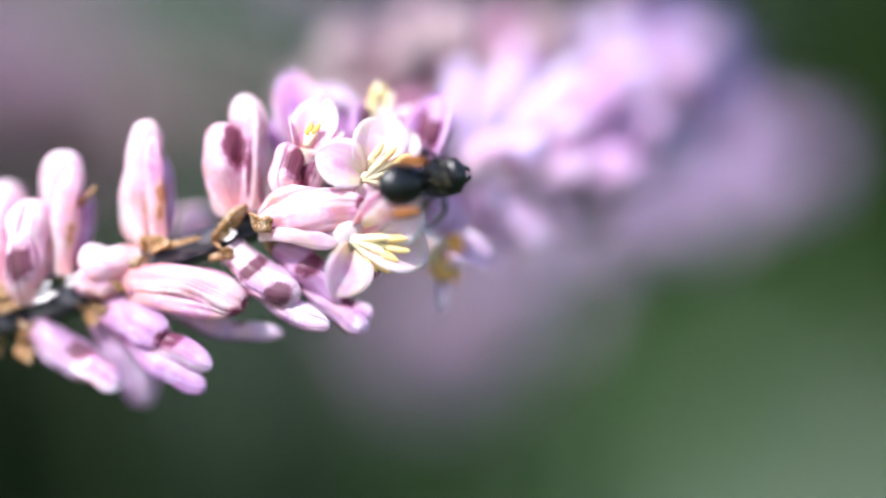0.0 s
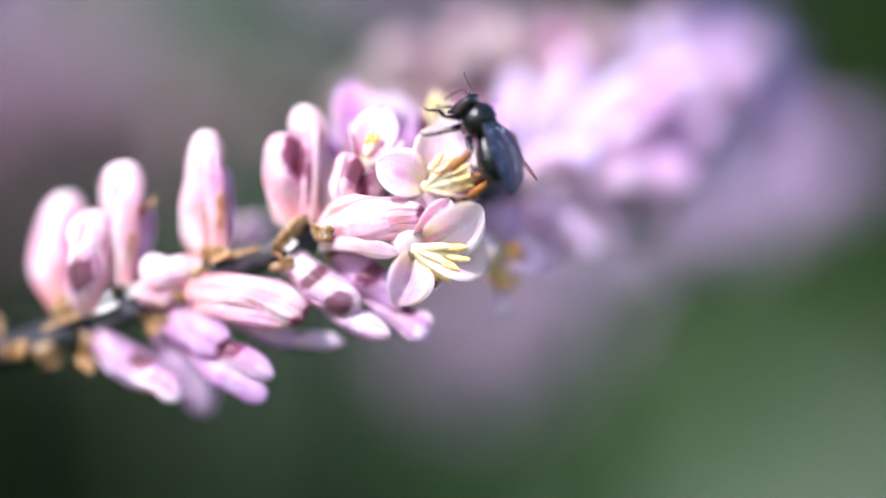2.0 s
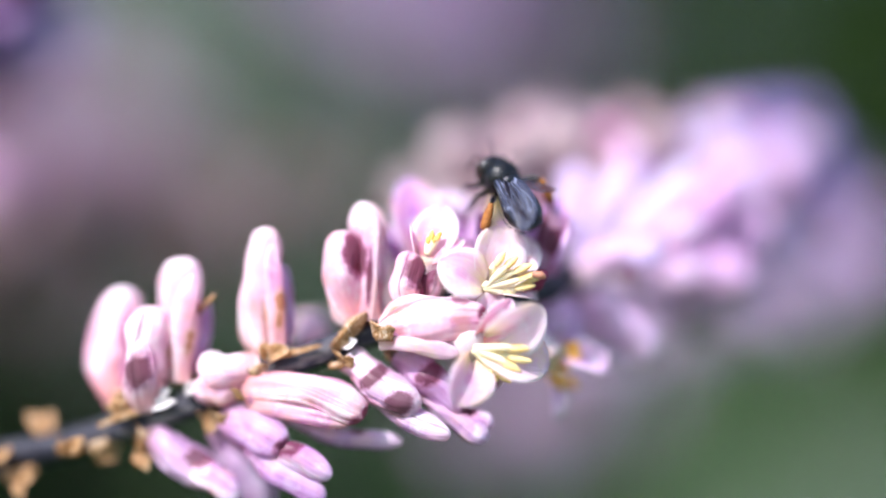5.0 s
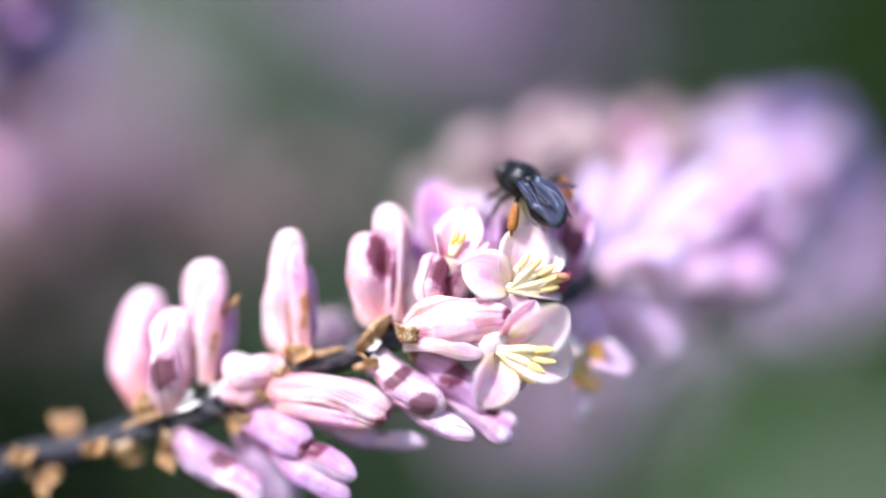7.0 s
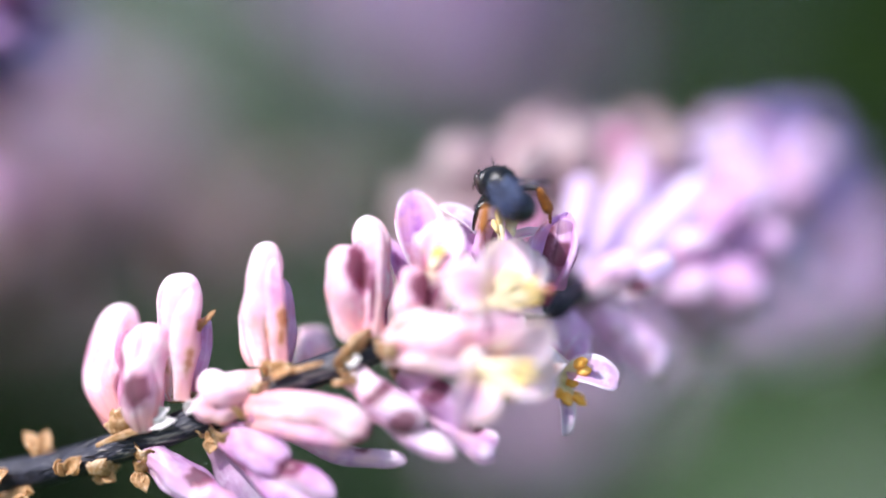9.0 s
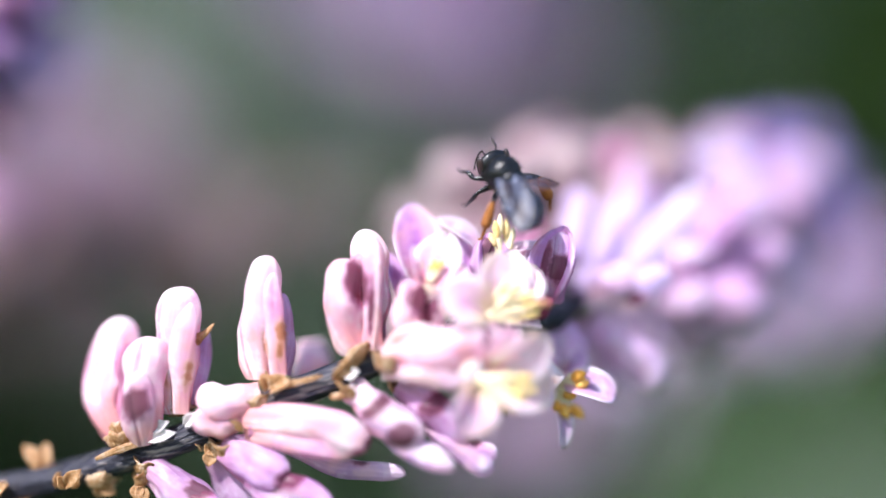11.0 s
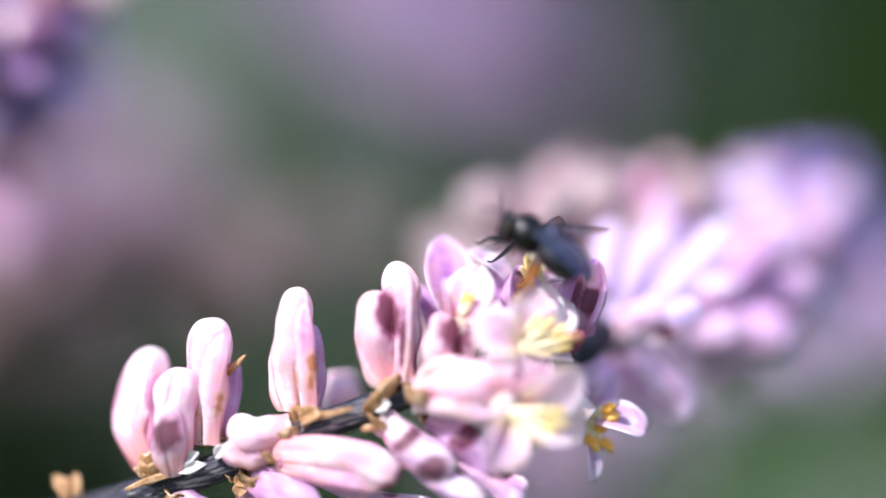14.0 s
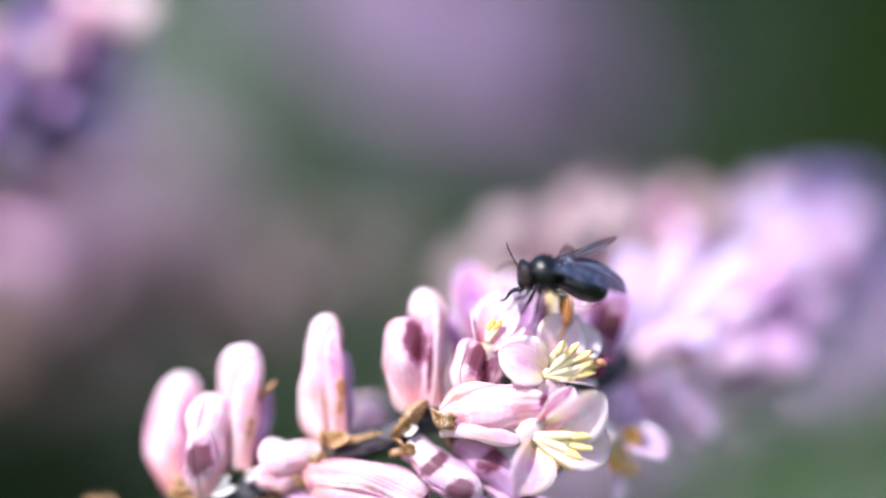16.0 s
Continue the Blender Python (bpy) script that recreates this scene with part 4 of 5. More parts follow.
lobe(spike, [(-7.94, -0.75, -5.80), (-6.51, -0.98, -5.52), (-5.09, -1.00, -5.13)], 0.33, PAPER, 0.4, 0.4, 0.6, "bract")
lobe(spike, [(-17.03, 0.23, -9.51), (-15.50, -0.07, -8.89), (-14.42, -0.11, -8.62)], 0.44, PAPER, 0.4, 0.4, 0.6, "bract")
lobe(spike, [(-4.74, -1.00, -6.26), (-3.85, -1.10, -6.07), (-3.20, -1.00, -5.61)], 0.44, HUSK, 0.5, 0.6, 0.6, "bract")
petal(flower_a, (-0.03, 1.40, -0.72), (-0.63, 2.20, 3.75), 2.57, LILAC, (0.2, -0.9, 0.1), 0.25, 0.06, 273, 0.6)
petal(flower_a, (-1.17, 1.60, -1.32), (-1.95, 1.80, 1.18), 1.07, MAUVE, (0.5, -0.8, 0.1), 0.3, 0.1, 274, 0.55)
# upper flower and the first buds beyond it
flower_e = part("flower", tube([mm(4.77, 1.00, -3.39), mm(4.63, 1.20, -1.33), mm(4.48, 1.20, 0.16)], [0.0005, 0.00076, 0.0009], 12, 3, 0.06), PALE, spike)
petal(flower_e, (4.45, 0.20, -1.89), (4.79, -0.60, 1.30), 2.11, CREAM, (0.1, -0.9, 0.1), 0.28, 0.12, 201, 0.6)
petal(flower_e, (3.44, 0.90, -0.72), (3.44, 0.80, 2.18), 1.95, MAUVE, (0.4, -0.9, 0.1), 0.35, 0.08, 202, 0.6)
petal(flower_e, (3.15, 1.60, 0.90), (0.80, 1.80, 2.96), 1.31, LILAC, (0.1, -0.5, 0.8), 0.25, 0.12, 203, 0.55)
petal(flower_e, (3.94, 0.90, 0.76), (6.61, 0.90, 1.46), 0.83, PALE, (0, -0.5, 0.8), 0.3, 0.1, 204, 0.55)
petal(flower_e, (6.40, 1.00, -1.62), (7.56, 0.80, 2.52), 2.31, MAUVE, (-0.25, -0.9, 0.1), 0.35, 0.1, 205, 0.62)
petal(flower_e, (5.68, 1.70, -1.04), (6.48, 1.90, 1.94), 1.55, LILAC, (0.1, -0.9, 0.1), 0.25, 0.08, 206, 0.55)
petal(flower_e, (2.11, 1.80, -0.74), (2.12, 2.20, 1.95), 2.09, LILAC, (0.2, -0.9, 0.1), 0.25, 0.08, 207, 0.55)
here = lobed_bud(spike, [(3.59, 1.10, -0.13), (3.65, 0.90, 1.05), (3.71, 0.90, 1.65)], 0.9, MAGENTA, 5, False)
marks = ((3.64, 1.21, 0.58, 0.84, 15, 0),(7.18, 0.31, 0.67, 0.70, 15, 0),(6.21, 0.45, 0.45, 1.12, 15, 0),)
lobe(here, [(3.47, 0.80, -0.72), (3.23, 0.60, 0.61), (3.47, 0.70, 1.94)], 1.22, MAUVE, 0.6, 0.8, 0.5, marks=marks)
lobe(here, [(6.84, 0.80, -1.47), (7.00, 0.40, 0.16), (7.49, 0.60, 2.23)], 1.61, MAUVE, 0.6, 0.6, 0.4, marks=marks)
lobe(here, [(6.12, 1.50, -1.04), (6.21, 1.30, 0.30), (6.57, 1.40, 1.70)], 1.12, LILAC, 0.6, 0.8, 0.5, marks=marks)
stamen(flower_e, (4.24, 0.90, 0.46), (3.82, 0.40, 2.83), 0.36, 280)
stamen(flower_e, (4.24, 0.90, 0.46), (4.12, 0.60, 3.18), 0.36, 281, FILAMENT)
stamen(flower_e, (4.24, 0.90, 0.46), (4.48, 0.80, 2.95), 0.36, 282)
stamen(flower_e, (4.24, 0.90, 0.46), (4.87, 0.90, 2.53), 0.36, 283, FILAMENT)
stamen(flower_e, (4.24, 0.90, 0.46), (3.59, 0.50, 2.18), 0.36, 284)
here = lobed_bud(spike, [(8.59, 4.60, -1.79), (10.06, 4.60, -0.88), (11.00, 4.60, -0.67)], 1.01, PALE_CORE, 18, False)
marks = ((11.43, -1.40, 0.54, 0.36, 0, 0),)
lobe(here, [(8.59, 4.60, -1.79), (10.04, 4.40, -0.88), (11.92, 4.20, -0.45)], 1.89, LILAC, 0.8, 0.6, 0.32, marks=marks)
lobe(here, [(10.35, 4.40, -1.18), (11.69, 4.00, -0.57), (13.42, 4.00, -0.15)], 1.26, PALE_LILAC, 0.7, 0.8, 0.3, marks=marks)
lobe(here, [(10.04, 4.40, -1.73), (11.25, 4.20, -1.58), (12.77, 4.20, -1.18)], 0.97, LILAC, 0.7, 0.8, 0.3, marks=marks)
here = lobed_bud(spike, [(9.35, 5.60, -2.38), (10.89, 5.60, -3.77), (11.96, 5.60, -4.85)], 1.14, PALE_CORE, 23, False)
lobe(here, [(9.32, 5.10, -2.36), (10.87, 5.40, -3.76), (13.04, 5.70, -5.93)], 2.14, ORCHID, 0.8, 0.6, 0.32)
lobe(here, [(10.05, 4.60, -3.26), (11.60, 5.00, -4.81), (12.86, 5.40, -6.22)], 1.73, ORCHID, 0.7, 0.8, 0.3)
here = lobed_bud(spike, [(8.37, 7.40, -3.06), (9.61, 7.40, -4.94), (9.92, 7.40, -5.72)], 0.87, PALE_CORE, 26, False)
lobe(here, [(8.33, 6.60, -3.03), (9.60, 7.20, -4.93), (10.26, 7.80, -6.53)], 1.64, ORCHID, 0.8, 0.6, 0.32)
here = lobed_bud(spike, [(7.70, 3.40, -2.60), (7.70, 3.40, -3.51), (7.77, 3.40, -4.11)], 0.94, PALE_CORE, 28, False)
lobe(here, [(7.71, 3.60, -2.61), (7.69, 3.20, -3.50), (7.82, 2.90, -4.69)], 1.76, ORCHID, 0.8, 0.6, 0.32)
here = lobed_bud(spike, [(8.69, 7.40, -0.88), (10.26, 7.40, 1.61), (11.17, 7.40, 2.89)], 1.09, PALE_CORE, 30, False)
lobe(here, [(8.61, 6.00, -0.85), (10.24, 7.20, 1.62), (12.16, 8.40, 4.19)], 2.05, PALE_LILAC, 0.8, 0.6, 0.32)
here = lobed_bud(spike, [(11.21, 7.70, -0.42), (13.10, 7.70, 1.92), (14.51, 7.70, 3.14)], 1.16, PALE_CORE, 32, False)
lobe(here, [(11.13, 6.60, -0.40), (13.08, 7.50, 1.92), (16.07, 9.00, 4.38)], 2.17, PALE_LILAC, 0.8, 0.6, 0.32)
here = lobed_bud(spike, [(12.15, 7.70, -0.89), (14.03, 7.70, 0.35), (15.05, 7.70, 0.66)], 0.97, PALE_CORE, 34, False)
lobe(here, [(12.13, 7.50, -0.89), (14.01, 7.50, 0.36), (16.04, 7.50, 0.98)], 1.82, LILAC, 0.8, 0.6, 0.32)
here = lobed_bud(spike, [(12.77, 7.70, -1.83), (14.34, 7.70, -1.53), (15.04, 7.70, -1.40)], 0.78, PALE_CORE, 36, False)
lobe(here, [(12.81, 8.10, -1.85), (14.32, 7.50, -1.52), (15.66, 6.90, -1.26)], 1.47, ORCHID, 0.8, 0.6, 0.32)
here = lobed_bud(spike, [(13.22, 9.20, -2.20), (14.80, 9.20, -2.58), (15.51, 9.20, -2.68)], 0.79, PALE_CORE, 38, False)
lobe(here, [(13.20, 9.00, -2.19), (14.78, 9.00, -2.57), (16.20, 9.00, -2.77)], 1.49, ORCHID, 0.8, 0.6, 0.32)
here = lobed_bud(spike, [(8.35, 6.80, 1.00), (8.48, 6.80, 2.86), (8.54, 6.80, 3.77)], 0.75, PALE_CORE, 40, False)
lobe(here, [(8.29, 5.70, 1.01), (8.47, 6.60, 2.86), (8.63, 7.20, 4.68)], 1.40, PALE_LILAC, 0.8, 0.6, 0.32)


def spray(thing, points, count, size, width, material, seed, lean=0.55, start=0.0, side=None, graded=False):
    """Buds in a spiral all round a stem, each leaning towards its tip; millimetres."""
    rng = random.Random(seed)
    line, _ = smooth_line(points, [1] * len(points), 12)
    for i in range(count):
        s = (start + (1 - start) * (i + 0.5) / count) * (len(line) - 1)
        k = min(int(s), len(line) - 2)
        p = line[k].lerp(line[k + 1], s - k)
        d = (line[k + 1] - line[k]).normalized()
        a = i * 2.39996 + rng.uniform(-0.3, 0.3)
        s1 = d.cross(Vector((0, 1, 0.1))).normalized()
        out = s1 * math.cos(a) + d.cross(s1) * math.sin(a)
        if side and out.dot(Vector(side)) < -0.1:
            out = -out
        way = (out + d * lean * rng.uniform(0.7, 1.4) + Vector((0, 0, 0.12))).normalized()
        shrink = 1 - 0.55 * max(0.0, (i / count - 0.6) / 0.4)
        l = size * rng.uniform(0.85, 1.15) * shrink
        b = p + out * 0.5
        bud(thing, b, b + way * l, width * rng.uniform(0.85, 1.15) * shrink, material[i % len(material)] if not graded else material[int(i / count * len(material))], rng.uniform(-0.12, 0.12), rng.choice((0, 0, 0.08, 0.2)), rng.choice((0, 0.15, 0.3)), rng.uniform(0, 120), seed * 100 + i)


spray(spike, [(8.22, 4.50, -1.58), (11.94, 9.00, -0.45), (16.02, 14.50, 1.58), (20.06, 20.00, 3.45), (23.58, 25.00, 5.39)], 44, 6.4, 2.9, (ORCHID, PALE_LILAC, PALE_LILAC, LILAC, PURPLE, PURPLE, PURPLE), 91, 0.75, 0.22, None, True)
spike_behind = new_spike([mm(0.00, 170.00, -950.00), mm(0.31, 165.00, -550.00), mm(1.57, 130.00, -75.00), mm(2.92, 16.05, -5.40), mm(3.91, 14.90, -0.64), mm(8.29, 14.90, 1.04), mm(13.45, 16.05, 1.39), mm(19.21, 18.31, 2.10)], [0.0020, 0.0008, 0.0004, 0.0007, 0.0007, 0.0007, 0.0007, 0.0007], "dusky pink flower spike close behind, out of focus", 12, GREEN_STEM)
spray(spike_behind, [(2.92, 16.05, -5.40), (3.91, 14.90, -0.64), (8.29, 14.90, 1.04), (13.45, 16.05, 1.39), (19.21, 18.31, 2.10)], 44, 7.2, 3.3, (ROSE,), 21, 0.20, 0.0, (0.0, -0.3, 1.0))
spike_high = new_spike([mm(-80.00, 60.00, -950.00), mm(-76.08, 56.40, -550.00), mm(-60.38, 42.00, -141.34), mm(-38.21, 14.90, 8.12), mm(-30.70, 13.75, 10.72), mm(-25.58, 14.90, 14.52), mm(-22.76, 18.31, 19.03)], [0.0020, 0.0008, 0.0004, 0.0007, 0.0007, 0.0007, 0.0007], "purple flower spike with white buds as sun glints, out of focus", 12, GREEN_STEM)
spray(spike_high, [(-38.21, 14.90, 8.12), (-30.70, 13.75, 10.72), (-25.58, 14.90, 14.52), (-22.76, 18.31, 19.03)], 52, 4.6, 2.1, (DEEP, DEEP, PURPLE, DEEP,), 31, 0.40)
spray(spike_high, [(-37.72, 13.16, 8.01), (-30.30, 11.99, 10.58), (-25.25, 13.16, 14.33), (-22.48, 16.62, 18.80)], 15, 4.2, 1.0, (PURPLE,), 33, 0.3, 0.1, (-0.3, -0.7, 0.5))
# white buds added in place of bright glints on the purple spike
lobe(spike_high, [(-27.20, 13.00, 11.21), (-26.90, 12.60, 12.49), (-26.71, 12.80, 13.81)], 2.50, BLUSH, 0.7, 0.6, 0.4, "flower_bud", "small white bud added as a sun glint")
lobe(spike_high, [(-27.57, 13.00, 8.38), (-27.72, 12.60, 9.67), (-27.99, 12.80, 10.99)], 2.50, BLUSH, 0.7, 0.6, 0.4, "flower_bud", "small white bud added as a sun glint")
lobe(spike_high, [(-25.45, 13.00, 14.52), (-24.75, 12.60, 15.58), (-24.15, 12.80, 16.69)], 2.50, BLUSH, 0.7, 0.6, 0.4, "flower_bud", "small white bud added as a sun glint")
lobe(spike_high, [(-27.86, 13.00, 15.19), (-27.90, 12.60, 16.47), (-28.05, 12.80, 17.82)], 2.50, BLUSH, 0.7, 0.6, 0.4, "flower_bud", "small white bud added as a sun glint")
lobe(spike_high, [(-23.44, 13.00, 17.49), (-22.92, 12.60, 18.69), (-22.50, 12.80, 19.97)], 2.50, BLUSH, 0.7, 0.6, 0.4, "flower_bud", "small white bud added as a sun glint")
lobe(spike_high, [(-20.91, 13.00, 17.94), (-20.11, 12.60, 18.79), (-19.39, 12.80, 19.70)], 2.50, BLUSH, 0.7, 0.6, 0.4, "flower_bud", "small white bud added as a sun glint")
lobe(spike_high, [(-30.96, 13.00, 12.36), (-30.88, 12.60, 13.66), (-30.92, 12.80, 15.00)], 2.50, BLUSH, 0.7, 0.6, 0.4, "flower_bud", "small white bud added as a sun glint")
lobe(spike_high, [(-31.20, 13.00, 16.37), (-30.88, 12.60, 17.64), (-30.70, 12.80, 18.97)], 2.50, BLUSH, 0.7, 0.6, 0.4, "flower_bud", "small white bud added as a sun glint")
spray(spike_high, [(-33.99, 30.00, 4.90), (-29.21, 30.00, 9.29), (-27.73, 30.00, 13.33), (-26.62, 30.00, 18.09)], 16, 6.0, 2.8, (PURPLE, LILAC, DEEP), 95, 0.30)
dry_spike = new_spike([mm(-150.00, 120.00, -950.00), mm(-145.00, 110.00, -550.00), mm(-110.00, 70.00, -120.00), mm(-45.76, 40.00, -4.31), mm(-35.59, 40.00, -0.39), mm(-24.63, 40.00, 1.58), mm(-14.44, 40.00, 2.37), mm(-4.26, 40.00, 3.94)], [0.0040, 0.0030, 0.0020, 0.0012, 0.0010, 0.0009, 0.0008, 0.0006], "withered flower spike with brown husks, out of focus", 12, BARE)
spray(dry_spike, [(-45.76, 40.00, -4.31), (-35.59, 40.00, -0.39), (-24.63, 40.00, 1.58), (-14.44, 40.00, 2.37), (-4.26, 40.00, 3.94)], 46, 4.4, 2.0, (BROWN, STRAW, DUSK, DUSK), 81, 0.50)
spike_mid = new_spike([mm(70.00, 170.00, -950.00), mm(64.35, 168.00, -550.00), mm(41.75, 160.00, -174.12), mm(12.49, 69.43, -16.95), mm(11.57, 70.07, -14.63), mm(10.67, 71.03, -12.33), mm(10.01, 72.61, -10.03)], [0.0020, 0.0008, 0.0004, 0.0010, 0.0010, 0.0010, 0.0010], "dusky pink flower spike under the stem, far out of focus", 12, GREEN_STEM)
spray(spike_mid, [(12.49, 69.43, -16.95), (11.57, 70.07, -14.63), (10.67, 71.03, -12.33), (10.01, 72.61, -10.03)], 34, 8.8, 3.5, (PALE_LILAC, LILAC, ROSE), 41, 0.40)
spike_left = new_spike([mm(-130.00, 160.00, -950.00), mm(-127.64, 159.00, -550.00), mm(-118.21, 155.00, -155.31), mm(-74.79, 69.43, -3.73), mm(-48.81, 69.43, 0.05), mm(-32.30, 69.43, 4.77), mm(-23.23, 72.61, 10.13)], [0.0050, 0.0040, 0.0025, 0.0010, 0.0010, 0.0010, 0.0010], "dusky pink flower spike far behind, blurred", 12, GREEN_STEM)
spray(spike_left, [(-74.79, 69.43, -3.73), (-48.81, 69.43, 0.05), (-32.30, 69.43, 4.77), (-23.23, 72.61, 10.13)], 64, 9.5, 3.6, (DUSK, LILAC, DUSK), 51, 0.40)
spike_far = new_spike([mm(-30.00, 330.00, -950.00), mm(-29.86, 327.00, -550.00), mm(-20.02, 109.89, -38.47), mm(-19.99, 107.05, 42.70), mm(-7.56, 107.05, 31.95), mm(1.49, 107.05, 25.17), mm(13.02, 109.89, 19.75)], [0.0050, 0.0040, 0.0025, 0.0012, 0.0012, 0.0012, 0.0012], "purple flower spike far behind, blurred", 12, GREEN_STEM)
spray(spike_far, [(-19.99, 107.05, 42.70), (-7.56, 107.05, 31.95), (1.49, 107.05, 25.17), (13.02, 109.89, 19.75)], 120, 8.5, 4.0, (LILAC, PALE_LILAC, PURPLE), 61, 0.40)
spike_right = new_spike([mm(70.00, 130.00, -950.00), mm(66.00, 120.00, -550.00), mm(50.00, 90.00, -150.00), mm(12.26, 46.00, -4.92), mm(18.47, 46.00, -3.92), mm(24.68, 46.00, -2.26), mm(30.06, 46.00, -1.18), mm(34.61, 46.00, -0.51)], [0.0030, 0.0020, 0.0010, 0.0007, 0.0007, 0.0007, 0.0007, 0.0007], "mauve flower spike behind, blurred", 12, GREEN_STEM)
spray(spike_right, [(12.26, 46.00, -4.92), (18.47, 46.00, -3.92), (24.68, 46.00, -2.26), (30.06, 46.00, -1.18), (34.61, 46.00, -0.51)], 44, 4.8, 3.0, (LILAC, PALE_LILAC, PURPLE), 71, 0.40, 0.0, (-0.4, -0.6, 0.3))


# ---- the bee ----
def bee_materials():
    black = rough_material("black_cuticle", [(0.0015, 0.0015, 0.002), (0.003, 0.003, 0.004), (0.007, 0.007, 0.009)], 2500, 0.27, bump=0.8, depth=0.00005, spec=0.5)
    fuzz = rough_material("black_hair", [(0.004, 0.004, 0.005), (0.014, 0.013, 0.013)], 2500, 0.6, spec=0.2)
    eye_ = rough_material("dark_compound_eye", [(0.02, 0.012, 0.012), (0.05, 0.03, 0.03)], 9000, 0.22, bump=0.6, depth=0.00002, spec=0.6)
    amber = rough_material("orange_pollen", [(0.13, 0.036, 0.007), (0.26, 0.088, 0.014), (0.40, 0.16, 0.026)], 3000, 0.7, bump=0.9, depth=0.00008)
    pale = rough_material("pale_hair", [(0.55, 0.42, 0.18), (0.78, 0.66, 0.38)], 3000, 0.7)
    return black, fuzz, eye_, amber, pale


def wing_material(name, cover):
    m, t, b, out = nodes(name)
    uv = t.nodes.new("ShaderNodeUVMap")
    mp = add(t, "ShaderNodeMapping", Scale=(6.5, 1.3, 1.0))
    t.links.new(uv.outputs[0], mp.inputs[0])
    vor = t.nodes.new("ShaderNodeTexVoronoi")
    vor.feature = 'DISTANCE_TO_EDGE'
    vor.inputs["Scale"].default_value = 1.0
    t.links.new(mp.outputs[0], vor.inputs["Vector"])
    vein = ramp(t, vor.outputs["Distance"], (0.012, (1, 1, 1)), (0.045, (0, 0, 0)))
    # blue membrane and pale veins: the sheen of the sky is in these colours
    c = mixed(t, vein, (0.012, 0.020, 0.060), (0.16, 0.18, 0.26))
    t.links.new(c, b.inputs["Base Color"])
    b.inputs["Roughness"].default_value = 0.38
    wb = add(t, "ShaderNodeBump", Strength=0.7, Distance=0.00004)
    t.links.new(vein, wb.inputs["Height"])
    t.links.new(wb.outputs[0], b.inputs["Normal"])
    b.inputs["Specular IOR Level"].default_value = 0.40
    clear = t.nodes.new("ShaderNodeBsdfTransparent")
    clear.inputs[0].default_value = (0.84, 0.72, 0.60, 1)
    mx = t.nodes.new("ShaderNodeMixShader")
    t.links.new(ramp(t, vein, (0.0, (cover, cover, cover)), (1.0, (0.8, 0.8, 0.8))), mx.inputs[0])
    t.links.new(clear.outputs[0], mx.inputs[1])
    t.links.new(b.outputs[0], mx.inputs[2])
    t.links.new(mx.outputs[0], out.inputs[0])
    return m


BLACK, FUZZ, EYE, POLLEN, PALE_HAIR = bee_materials()
WING = wing_material("smoky_wing", 0.6)
AMBER_WING = wing_material("amber_wing", 0.22)


def hairs(rng, centre, radii, count, length, thick, keep):
    """Short stiff hairs standing on an ellipsoid; keep(v) says where."""
    vs, fs = [], []
    while count:
        v = Vector((rng.gauss(0, 1), rng.gauss(0, 1), rng.gauss(0, 1))).normalized()
        if not keep(v):
            continue
        count -= 1
        p = Vector((centre[0] + v.x * radii[0], centre[1] + v.y * radii[1], centre[2] + v.z * radii[2]))
        d = (v + Vector((rng.uniform(-1, 1), rng.uniform(-1, 1), rng.uniform(-1, 1))) * 0.45 + Vector((-0.4, 0, 0))).normalized()
        s = d.orthogonal().normalized() * thick
        q = d.cross(s)
        k = len(vs)
        vs += [p + s, p - s * 0.5 + q * 0.87, p - s * 0.5 - q * 0.87, p + d * length * rng.uniform(0.6, 1.2)]
        fs += [(k, k + 1, k + 3), (k + 1, k + 2, k + 3), (k + 2, k, k + 3)]
    return vs, fs


def scaled(shape):
    """Bee millimetres to metres, in the stocky build of this bee."""
    return [Vector((v[0] * 0.91 * MM, v[1] * 1.08 * MM, v[2] * 1.10 * MM)) for v in shape[0]], *shape[1:]


